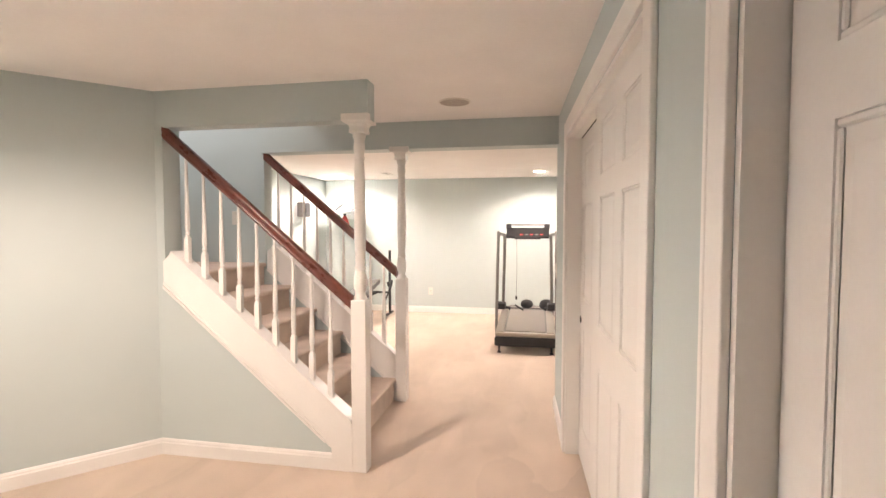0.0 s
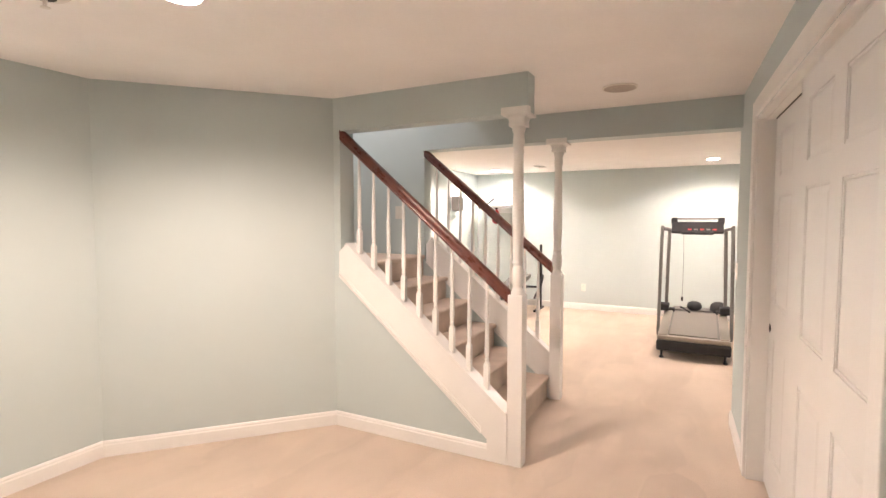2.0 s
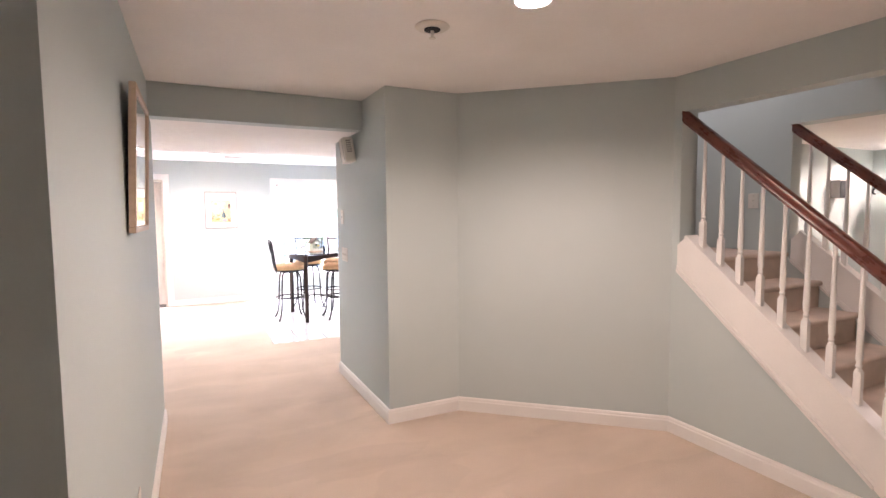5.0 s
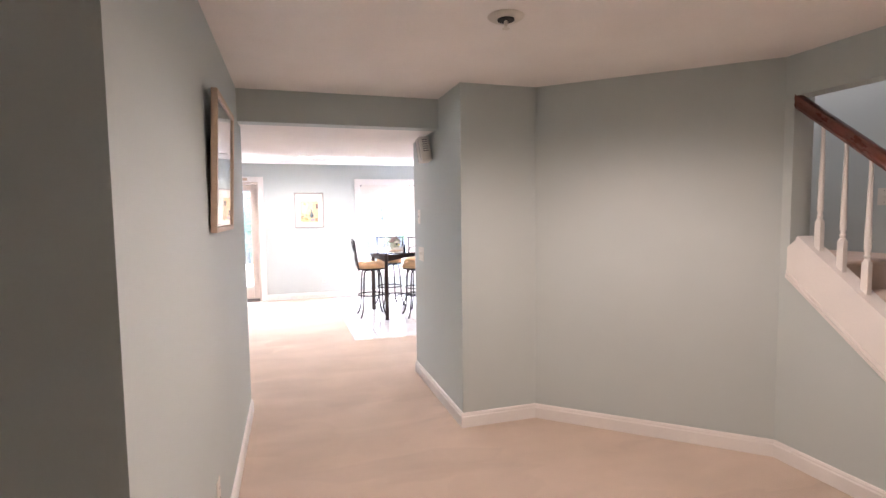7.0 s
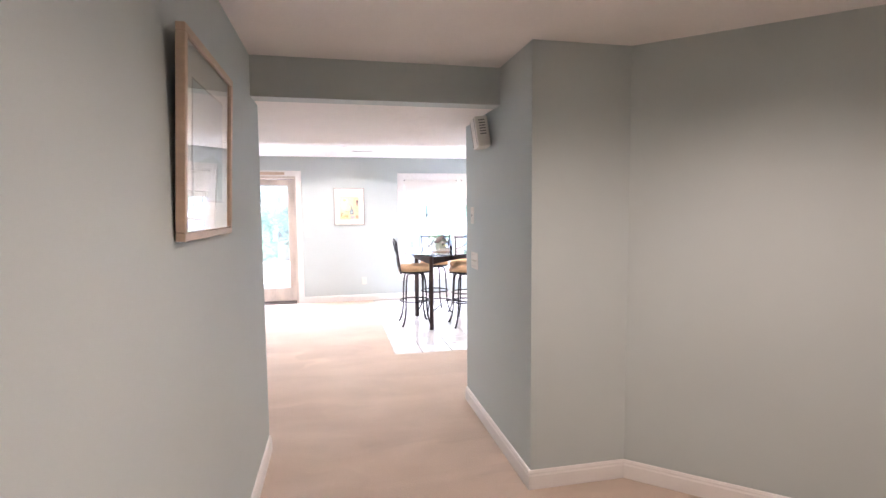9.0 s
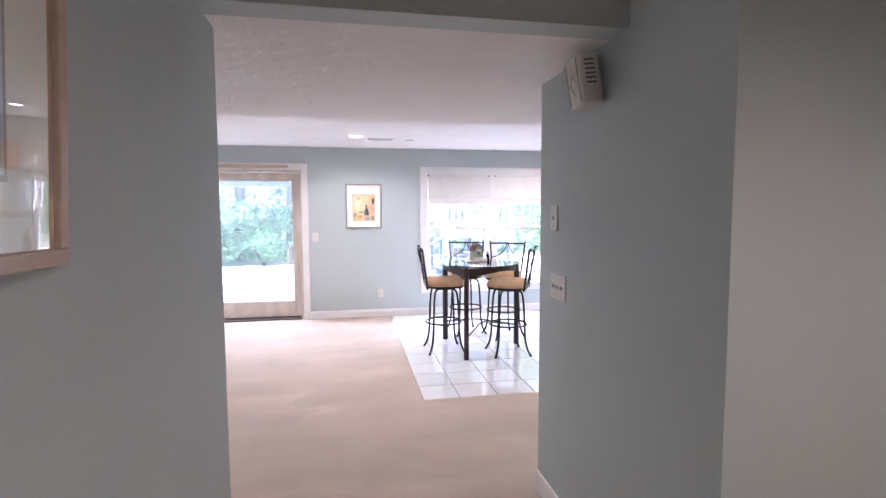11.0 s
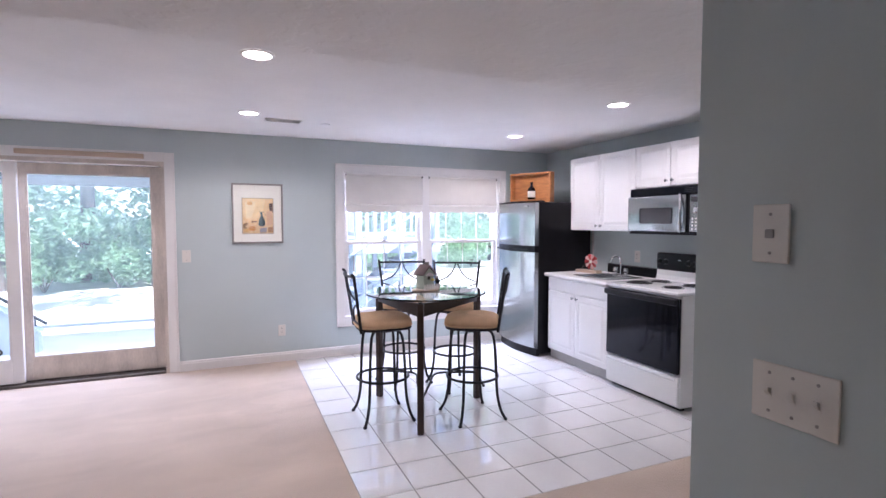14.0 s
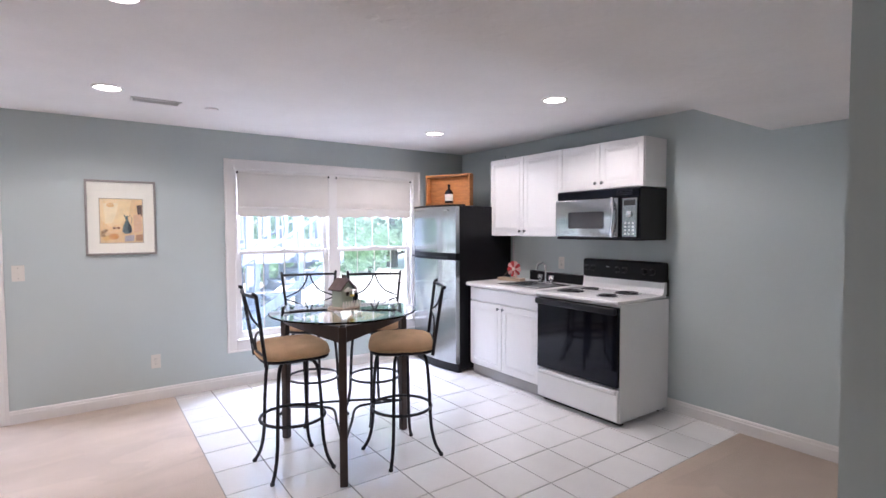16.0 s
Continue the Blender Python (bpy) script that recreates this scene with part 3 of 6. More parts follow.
balustrade(3.055, 9, -2.222, 0.1178)
balustrade(4.266, 9, -2.27, 0.1178)


# ---- doors and trim of the right-hand wall ----
def casing(name, x_face, out, y0, y1, top, w=0.075, label="white moulded door casing"):
    """Flat casing with a raised outer bead round an opening in a wall across x."""
    t = tagged(new(name), label, "door casing", kind="structure")
    a, b = (x_face, x_face + out * 0.016)
    c = x_face + out * 0.019
    for nm, ya, yb in (("side_casing", y0 - w, y0), ("side_casing", y1, y1 + w)):
        bm = B()
        box(bm, min(a, b), max(a, b), ya, yb, 0.002, top + w, 0.003)
        ye = ya if nm and ya < y0 else yb
        box(bm, min(a, c) + 0.001, max(a, c), (ye - 0.002 if ye == ya else ye - 0.018), (ye + 0.018 if ye == ya else ye + 0.002), 0.003, top + w + 0.002, 0.004)
        part(nm, bm, TRIM, t)
    bm = B()
    box(bm, min(a, b), max(a, b), y0, y1, top, top + w, 0.003)
    box(bm, min(a, c) + 0.001, max(a, c), y0, y1, top + w - 0.018, top + w + 0.002, 0.004)
    part("head_casing", bm, TRIM, t)
    return t


casing("trim_closet", EAST, -1, CL0, CL1, CLTOP, 0.085).matrix_basis = EAST_TURN
casing("trim_passage_door", EAST, -1, PD0, PD1, PDTOP, 0.085).matrix_basis = EAST_TURN
bm = B()
box(bm, EAST, EAST + 0.13, CL1 - 0.018, CL1, 0.002, CLTOP), box(bm, EAST, EAST + 0.13, CL0, CL0 + 0.018, 0.002, CLTOP), box(bm, EAST, EAST + 0.13, CL0 + 0.018, CL1 - 0.018, CLTOP - 0.018, CLTOP)
structure("trim_closet_jamb", bm, TRIM, "white closet jamb", "door jamb").matrix_basis = EAST_TURN
bm = B()
for a, b in ((PD1 - 0.018, PD1), (PD0, PD0 + 0.018)):
    box(bm, EAST, EAST + 0.13, a, b, 0.002, PDTOP)
box(bm, EAST, EAST + 0.13, PD0 + 0.018, PD1 - 0.018, PDTOP - 0.018, PDTOP)
box(bm, EAST + 0.098, EAST + 0.11, PD1 - 0.03, PD1 - 0.018, 0.002, PDTOP - 0.018)
structure("trim_passage_jamb", bm, TRIM, "white door jamb", "door jamb").matrix_basis = EAST_TURN


def panel_door(name, width, height, label, edge=0.135):
    """A six-panel door, its face at local x = 0 looking to -x, from y = 0 to width."""
    d = thing(name, Matrix(), label, "door")
    st, mid = width * edge, width * 0.12
    pw = (width - 2 * st - mid) / 2
    rows = [(0.22, 0.83), (1.01, 1.575), (1.668, height - 0.095)]
    bm = B()
    box(bm, 0.008, 0.035, 0, width, 0.008, height)
    zs = [0.008] + [v for r in rows for v in r] + [height]
    for i in range(0, len(zs), 2):
        box(bm, 0, 0.008, 0, width, zs[i], zs[i + 1])
    for za, zb in rows:
        for ya, yb in ((0, st), (st + pw, st + pw + mid), (width - st, width)):
            box(bm, 0, 0.008, ya, yb, za, zb)
    part("slab", bm, DOORW, d)
    for za, zb in rows:
        for ya in (st, st + pw + mid):
            yb = ya + pw
            bm = B()
            o = [bm.verts.new((0.0062, y, z)) for y, z in ((ya + 0.0125, za + 0.0125), (yb - 0.0125, za + 0.0125), (yb - 0.0125, zb - 0.0125), (ya + 0.0125, zb - 0.0125))]
            i2 = [bm.verts.new((0.001, y, z)) for y, z in ((ya + 0.036, za + 0.036), (yb - 0.036, za + 0.036), (yb - 0.036, zb - 0.036), (ya + 0.036, zb - 0.036))]
            bm.faces.new(i2)
            for k in range(4):
                bm.faces.new((o[k], o[(k + 1) % 4], i2[(k + 1) % 4], i2[k]))
            w = 0.011
            for aa, bb, cc, dd in ((ya, yb, za, za + w), (ya, yb, zb - w, zb), (ya, ya + w, za + w, zb - w), (yb - w, yb, za + w, zb - w)):
                box(bm, 0.002, 0.0078, aa, bb, cc, dd, 0.0025, 1)
            part("raised_panel", bm, DOORW, d)
    return d


near_door = panel_door("closet_door", 1.03, 1.988, "white six-panel sliding closet door, shut", 0.127)
near_door.matrix_basis = EAST_TURN @ pose(EAST + 0.038, CL0 + 0.02, 0.005)
far_door = copy_thing(near_door, EAST_TURN @ pose(EAST + 0.084, CL1 - 1.05, 0.005))
bm = B()
lathe(bm, [(0.022, 0), (0.024, 0.002), (0.017, 0.003), (0.015, -0.002)], 16, pose(-0.002, 0.985, 0.87, 0, -90, 0))
part("finger_pull", bm, BLACKE, far_door, "dark recessed finger pull", smooth=True)
pdoor = panel_door("passage_door", PD1 - PD0 - 0.042, 1.99, "white six-panel passage door, shut", 0.135)
pdoor.matrix_basis = EAST_TURN @ pose(EAST + 0.062, PD0 + 0.021, 0.01)
bm = B()
box(bm, EAST + 0.036, EAST + 0.075, CL0 + 0.018, CL1 - 0.018, CLTOP - 0.024, CLTOP - 0.019)
structure("trim_closet_track", bm, TRIM, "white closet door track", "door track").matrix_basis = EAST_TURN
# Near-black colour gives the shaded gap above the far closet door.
bm = B()
box(bm, EAST + 0.080, EAST + 0.125, CL0 + 0.018, CL1 - 0.018, CLTOP - 0.024, CLTOP - 0.019)
structure("trim_closet_rear_track", bm, DARK, "rear closet track, coloured dark as the shaded gap", "door track").matrix_basis = EAST_TURN
# ---- sliding door ----
casing("trim_sliding_door", WEST, 1, DOOR_Y0, DOOR_Y1, DOOR_TOP, 0.085, "white casing round the sliding door")
bm = B()
for a, b, c, d in ((DOOR_Y0, DOOR_Y0 + 0.03, 0, DOOR_TOP), (DOOR_Y1 - 0.03, DOOR_Y1, 0, DOOR_TOP), (DOOR_Y0 + 0.03, DOOR_Y1 - 0.03, DOOR_TOP - 0.035, DOOR_TOP)):
    box(bm, WEST - 0.15, WEST, a, b, c, d)
structure("trim_sliding_jamb", bm, WEATHER, "weathered white sliding door frame", "door frame")
bm = B()
box(bm, WEST - 0.16, WEST + 0.012, DOOR_Y0 + 0.03, DOOR_Y1 - 0.03, 0.001, 0.022), box(bm, WEST - 0.05, WEST - 0.04, DOOR_Y0 + 0.03, DOOR_Y1 - 0.03, 0.022, 0.034)
box(bm, WEST - 0.11, WEST - 0.10, DOOR_Y0 + 0.03, DOOR_Y1 - 0.03, 0.022, 0.034)
structure("trim_sliding_sill", bm, BARK, "dirty dark sill and track of the sliding door", "door sill")
structure("trim_sliding_valance", box(B(), WEST + 0.017, WEST + 0.036, -1.24, -0.29, 2.024, 2.068, 0.004), BLOND, "bleached wooden strip above the sliding door", "trim strip")


def slider(name, y0, y1, xf, material, label):
    t = thing(name, pose(xf, y0, 0.036), label, "sliding door")
    w, h, s, low = y1 - y0, 1.925, 0.085, 0.20
    head = 0.085
    part("stile", box(B(), -0.02, 0.02, 0, s, 0, h, 0.004), material, t)
    part("stile", box(B(), -0.02, 0.02, w - s, w, 0, h, 0.004), material, t)
    part("bottom_rail", box(B(), -0.018, 0.018, s, w - s, 0, low, 0.004), material, t)
    part("top_rail", box(B(), -0.018, 0.018, s, w - s, h - head, h, 0.004), material, t)
    g = part("pane", box(B(), -0.003, 0.003, s - 0.005, w - s + 0.005, low - 0.005, h - head + 0.005), DOORGLASS, t)
    g.visible_shadow = False
    bm = B()
    for a, b, c, d in ((s, w - s, low, low + 0.012), (s, w - s, h - head - 0.012, h - head), (s, s + 0.012, low + 0.012, h - head - 0.012), (w - s - 0.012, w - s, low + 0.012, h - head - 0.012)):
        box(bm, 0.004, 0.014, a, b, c, d)
    part("glazing_bead", bm, material, t)
    return t


fixed = slider("sliding_door_panel", -2.46, -1.25, WEST - 0.045, TRIM, "white framed glass door panel, slid shut")
slider("sliding_door_panel", -1.29, -0.165, WEST - 0.105, WEATHER, "weathered framed glass door panel with grimy lower edge")
bm = lathe(B(), [(0.030, 0), (0.030, 0.0015)], 24, pose(0.004, 1.03, 0.28, 0, 90, 0))
st = part("sticker", bm, DARK, fixed, "small round dark alarm sticker")
bm = B()
for z in (0.286, 0.274):
    box(bm, 0.0062, 0.0066, 1.013, 1.047, z - 0.002, z + 0.002)
part("sticker_print", bm, MATBOARD, fixed)
rug = thing("door_mat", pose(-8.86, -2.06, 0.001), "flat grey-brown door mat on the carpet", "door mat")
part("pile", box(B(), -0.22, 0.22, -0.50, 0.50, 0, 0.008, 0.003), mat("grey_mat_pile", (0.24, 0.20, 0.19), 0.95, tint=0.2, scale=14, fine=300, bump=0.05), rug)
bm = B()
for a, b, c, d in ((-0.235, 0.235, 0.50, 0.515), (-0.235, 0.235, -0.515, -0.50), (-0.235, -0.22, -0.50, 0.50), (0.22, 0.235, -0.50, 0.50)):
    box(bm, a, b, c, d, 0, 0.009, 0.002)
part("binding", bm, RUBBER, rug)

# ---- window ----
win = tagged(new("window_1"), "white twin double-hung window with cream shades", "window", kind="structure")
w = 0.085
bm = B()
for a, b, c, d in ((WIN_Y0 - w, WIN_Y0, WIN_Z0 - w, WIN_Z1 + w), (WIN_Y1, WIN_Y1 + w, WIN_Z0 - w, WIN_Z1 + w), (WIN_Y0, WIN_Y1, WIN_Z1, WIN_Z1 + w), (WIN_Y0, WIN_Y1, WIN_Z0 - w, WIN_Z0)):
    box(bm, WEST, WEST + 0.018, a, b, c, d, 0.003)
for a, b, c, d in ((WIN_Y0 - w, WIN_Y0 - w + 0.016, WIN_Z0 - w, WIN_Z1 + w), (WIN_Y1 + w - 0.016, WIN_Y1 + w, WIN_Z0 - w, WIN_Z1 + w), (WIN_Y0 - w, WIN_Y1 + w, WIN_Z1 + w - 0.016, WIN_Z1 + w), (WIN_Y0 - w, WIN_Y1 + w, WIN_Z0 - w, WIN_Z0 - w + 0.016)):
    box(bm, WEST + 0.012, WEST + 0.026, a, b, c, d, 0.003)
part("window_casing", bm, TRIM, win)
bm = B()
for a, b, c, d in ((WIN_Y0, WIN_Y0 + 0.02, WIN_Z0, WIN_Z1), (WIN_Y1 - 0.02, WIN_Y1, WIN_Z0, WIN_Z1), (WIN_Y0 + 0.02, WIN_Y1 - 0.02, WIN_Z1 - 0.02, WIN_Z1), (WIN_Y0 + 0.02, WIN_Y1 - 0.02, WIN_Z0, WIN_Z0 + 0.02)):
    box(bm, WEST - 0.15, WEST, a, b, c, d)
box(bm, WEST - 0.14, WEST - 0.004, 2.455, 2.545, WIN_Z0 + 0.02, WIN_Z1 - 0.02, 0.003)
part("window_frame", bm, TRIM, win)
part("window_sill", box(B(), WEST - 0.10, WEST + 0.030, WIN_Y0, WIN_Y1, WIN_Z0 + 0.0, WIN_Z0 + 0.028, 0.006), TRIM, win)
MEET = 1.215
for ya, yb in ((WIN_Y0 + 0.02, 2.455), (2.545, WIN_Y1 - 0.02)):
    for nm, z0, z1, x in (("lower_sash", WIN_Z0 + 0.03, MEET + 0.018, WEST - 0.055), ("upper_sash", MEET - 0.018, WIN_Z1 - 0.02, WEST - 0.095)):
        bm = B()
        s = 0.042
        for a, b, c, d in ((ya, ya + s, z0, z1), (yb - s, yb, z0, z1), (ya + s, yb - s, z0, z0 + (0.06 if nm == "lower_sash" else 0.036)), (ya + s, yb - s, z1 - 0.036, z1)):
            box(bm, x - 0.017, x + 0.017, a, b, c, d, 0.003)
        part(nm, bm, TRIM, win)
        for k in (1, 2, 3):
            yy = ya + s + (yb - ya - 2 * s) * k / 4
            part("muntin", box(B(), x + 0.0025, x + 0.008, yy - 0.005, yy + 0.005, z0 + 0.036, z1 - 0.036), TRIM, win)
        part("muntin", box(B(), x + 0.0025, x + 0.007, ya + s, yb - s, (z0 + z1) / 2 - 0.005, (z0 + z1) / 2 + 0.005), TRIM, win)
        g = part("pane", box(B(), x - 0.002, x + 0.002, ya + s - 0.004, yb - s + 0.004, z0 + 0.03, z1 - 0.03), WINGLASS, win)
        g.visible_shadow = False
    bm = B()
    box(bm, WEST - 0.042, WEST - 0.018, (ya + yb) / 2 - 0.03, (ya + yb) / 2 + 0.03, MEET + 0.019, MEET + 0.026, 0.002)
    lathe(bm, [(0.011, 0), (0.012, 0.006), (0.006, 0.012)], 12, pose(WEST - 0.03, (ya + yb) / 2, MEET + 0.026))
    part("sash_lock", bm, PEWTER, win, "small metal sash lock", smooth=True)


def shade(y0, y1):
    t = thing("roman_shade", pose(WEST - 0.018, y0, 0), "cream fabric window shade with scalloped hem", "window shade", "shades on the window")
    n, rows = 48, [(1.955, 0.0), (1.90, 0.004), (1.80, 0.006), (1.70, 0.007), (1.655, 0.018), (1.64, 0.024), (1.625, 0.010), (1.60, 0.010), (0, 0.012)]
    bm = B()
    sheets = []
    for back in (0.004, 0.0):
        vs = []
        for z, d in rows:
            line = []
            for k in range(n + 1):
                f = k / n
                zz = z if z else 1.562 - 0.016 * abs(math.sin(f * math.pi * 6)) - 0.003 * math.sin(f * 9)
                line.append(bm.verts.new((d + 0.002 * math.sin(f * 17 + z * 5) - back, f * (y1 - y0), zz)))
            vs.append(line)
        sheets.append(vs)
    for q in range(len(rows) - 1):
        for k in range(n):
            for vs in sheets:
                bm.faces.new((vs[q][k], vs[q][k + 1], vs[q + 1][k + 1], vs[q + 1][k]))
        for e in (0, n):
            a, b = sheets
            bm.faces.new((a[q][e], b[q][e], b[q + 1][e], a[q + 1][e]))
    for e in (0, len(rows) - 1):
        for k in range(n):
            a, b = sheets
            bm.faces.new((a[e][k], b[e][k], b[e][k + 1], a[e][k + 1]))
    part("fabric", bm, SHADE, t, smooth=True)
    bm = tube(B(), [(0.004, 0, 1.957), (0.004, y1 - y0, 1.957)], 0.010, 10)
    part("roller", bm, SHADE, t, smooth=True)
    for y in (0.004, y1 - y0 - 0.004):
        part("bracket", box(B(), -0.012, 0.018, y - 0.006, y + 0.006, 1.940, 1.965, 0.002), BLACKE, t)


shade(1.578, 2.462)
shade(2.536, 3.425)

# ---- recessed lights, vents, sprinkler, speaker ----
def can_light(x, y, z, name="recessed_light"):
    t = thing(name, pose(x, y, z), "lit round recessed ceiling light with white trim", "ceiling light", "recessed ceiling lights")
    bm = B()
    prof = [(0.088, -0.0005), (0.088, -0.004), (0.080, -0.008), (0.072, -0.008), (0.068, -0.003)]
    rings = []
    for r, zz in prof:
        rings.append([bm.verts.new((r * math.cos(2 * math.pi * k / 32), r * math.sin(2 * math.pi * k / 32), zz)) for k in range(32)])
    for a, b in zip(rings, rings[1:]):
        for k in range(32):
            bm.faces.new((a[k], a[(k + 1) % 32], b[(k + 1) % 32], b[k]))
    part("trim_ring", bm, TRIM, t, smooth=True)
    part("lens", lathe(B(), [(0.069, -0.001), (0.069, -0.004), (0.05, -0.0045)], 32), LIT, t, "glowing frosted lens", smooth=True)
    return t


first = None
for x, y, z, watts in HALL_CANS + KITCHEN_CANS + GYM_CANS:
    first = copy_thing(first, pose(x, y, z)) if first else can_light(x, y, z)


def vent(x, y, z, lx, ly, n):
    t = thing("ceiling_vent", pose(x, y, z), "white metal ceiling air register with dark slots", "ceiling vent")
    bm = B()
    a, b = lx / 2, ly / 2
    for q in ((-a, a, -b, -b + 0.014), (-a, a, b - 0.014, b), (-a, -a + 0.014, -b + 0.014, b - 0.014), (a - 0.014, a, -b + 0.014, b - 0.014)):
        box(bm, *q, -0.008, -0.001, 0.002)
    part("frame", bm, TRIM, t)
    part("backing", box(B(), -a + 0.012, a - 0.012, -b + 0.012, b - 0.012, -0.003, -0.001), DARK, t)
    for k in range(n):
        xx = -a + 0.014 + (lx - 0.028) * (k + 0.5) / n
        part("slat", box(B(), xx - 0.003, xx + 0.003, -b + 0.014, b - 0.014, -0.007, -0.003), TRIM, t)


vent(-8.33, 0.868, KITCHEN_CEIL, 0.12, 0.30, 3)
vent(-5.22, -0.50, SOFFIT + 0.003, 0.14, 0.28, 5)
vent(-2.29, 7.5, GYM_CEIL, 0.12, 0.32, 5)
d = thing("smoke_detector", pose(-8.36, 1.225, KITCHEN_CEIL), "small white round ceiling detector plate", "smoke detector")
part("cover", lathe(B(), [(0.045, 0), (0.045, -0.008), (0.030, -0.013)], 24), TRIM, d, smooth=True)
d = thing("fire_sprinkler", pose(-2.297, 1.28, HALL_CEIL), "pendent fire sprinkler with a chipped cream escutcheon", "sprinkler")
part("escutcheon", lathe(B(), [(0.078, -0.001), (0.080, -0.003), (0.068, -0.012), (0.030, -0.015), (0.028, -0.006)], 28), PLASTIC, d, smooth=True)
part("dark_cup", lathe(B(), [(0.037, -0.0145), (0.036, -0.019), (0.020, -0.021)], 20), DARK, d, smooth=True)
bm = B()
lathe(bm, [(0.008, -0.014), (0.008, -0.030), (0.005, -0.040)], 12), lathe(bm, [(0.005, -0.050), (0.016, -0.052), (0.016, -0.054), (0.004, -0.056)], 14)
tube(bm, [(0.009, 0, -0.028), (0.011, 0, -0.040), (0.004, 0, -0.052)], 0.0025, 6), tube(bm, [(-0.009, 0, -0.028), (-0.011, 0, -0.040), (-0.004, 0, -0.052)], 0.0025, 6)
part("head", bm, PLASTIC, d, smooth=True)
d = thing("ceiling_speaker", pose(-0.627, 3.632, HALL_CEIL), "round beige-grey in-ceiling speaker grille", "speaker")
part("rim", lathe(B(), [(0.108, -0.001), (0.108, -0.005), (0.098, -0.008)], 32), PLASTIC, d, smooth=True)
part("grille", lathe(B(), [(0.097, -0.008), (0.094, -0.0095), (0.02, -0.011)], 32), mat("perforated_grille", (0.42, 0.37, 0.33), 0.7, tint=0.2, scale=60, fine=900, bump=0.05), d, smooth=True)


# ---- wall plates ----
def plate(name, m, wide, high, label, category, kind="switch", gangs=1):
    """A plate in the local x-z plane, its face towards -y."""
    t = thing(name, m, label, category)
    part("cover_plate", box(B(), -wide / 2, wide / 2, -0.006, 0, -high / 2, high / 2, 0.003), PLASTIC, t)
    for g in range(gangs):
        x = (g - (gangs - 1) / 2) * 0.046
        if kind == "switch":
            part("slot", box(B(), x - 0.006, x + 0.006, -0.0068, -0.0055, -0.013, 0.013), DARK if gangs == 1 and wide > 0.09 else PLASTIC, t)
            bm = B()
            prism(bm, [(-0.0065, -0.008), (-0.0165, 0.004), (-0.0165, 0.010), (-0.0065, 0.008)], "x", x - 0.0045, x + 0.0045)
            part("toggle", bm, PLASTIC, t)
        elif kind == "outlet":
            for z in (-0.02, 0.02):
                part("socket", lathe(B(), [(0.0165, 0), (0.0165, 0.0015)], 18, pose(x, -0.0058, z, 90, 0, 0)), PLASTIC, t)
                for dx in (-0.006, 0.006):
                    part("slot", box(B(), x + dx - 0.0012, x + dx + 0.0012, -0.0082, -0.007, z - 0.004, z + 0.004), DARK, t)
        else:
            part("jack", box(B(), x - 0.009, x + 0.009, -0.010, -0.0055, -0.009, 0.009, 0.002), PEWTER, t)
        for z in ((-high / 2 + 0.02, high / 2 - 0.02) if kind != "outlet" else (0.0,)):
            part("screw", lathe(B(), [(0.0035, 0), (0.003, 0.0015)], 10, pose(x, -0.0058, z, 90, 0, 0)), PEWTER, t)
    return t


plate("phone_jack_plate", pose(-4.483, HALL_N, 1.418), 0.075, 0.118, "ivory wall plate with a phone jack", "wall plate", "jack")
plate("light_switch", pose(-4.428, HALL_N, 1.098), 0.165, 0.118, "ivory three-gang toggle switch plate", "light switch", gangs=3)
plate("light_switch", pose(WEST, 0.037, 1.114, 0, 0, 90), 0.075, 0.118, "ivory single toggle switch beside the sliding door", "light switch")
plate("power_outlet", pose(WEST, 0.90, 0.325, 0, 0, 90), 0.072, 0.116, "ivory duplex wall outlet low on the wall", "power outlet", "outlet")
plate("power_outlet", pose(-1.825, 8.44, 0.356), 0.072, 0.116, "white duplex outlet on the gym wall", "power outlet", "outlet")
plate("power_outlet", pose(-7.62, KITCHEN_N, 1.10), 0.072, 0.116, "ivory duplex outlet above the worktop", "power outlet", "outlet")
plate("power_outlet", pose(-2.40, HALL_S, 0.325, 0, 0, 180), 0.072, 0.116, "ivory duplex outlet low on the hall wall", "power outlet", "outlet")
plate("light_switch", EAST_TURN @ pose(EAST, 4.27, 1.10, 0, 0, -90), 0.072, 0.116, "ivory switch at the end of the closet wall", "light switch")
plate("light_switch", pose(-2.66, 4.25, 1.52), 0.085, 0.118, "ivory switch plate on the landing wall", "light switch")
t = thing("wall_sounder", pose(-4.075, HALL_N - 0.016, 1.85, 7, -6, 0), "ivory plastic wall sounder box with louvred side", "alarm sounder")
part("case", box(B(), -0.056, 0.056, -0.075, 0.012, 0, 0.19, 0.010, 3), PLASTIC, t)
for k in range(6):
    part("louvre", box(B(), 0.0552, 0.0570, -0.050, -0.010, 0.075 + k * 0.017, 0.082 + k * 0.017), GREYM, t)
bm = tube(B(), [(0.0, -0.0755, 0.125), (0.026, -0.0755, 0.085), (0.0, -0.0755, 0.045), (-0.026, -0.0755, 0.085)], 0.003, 6, closed=True)
part("embossed_diamond", bm, PLASTIC, t)
for x in (-0.042, 0.042):
    part("groove", box(B(), x - 0.002, x + 0.002, -0.0765, -0.0745, 0.012, 0.178), GREYM, t)


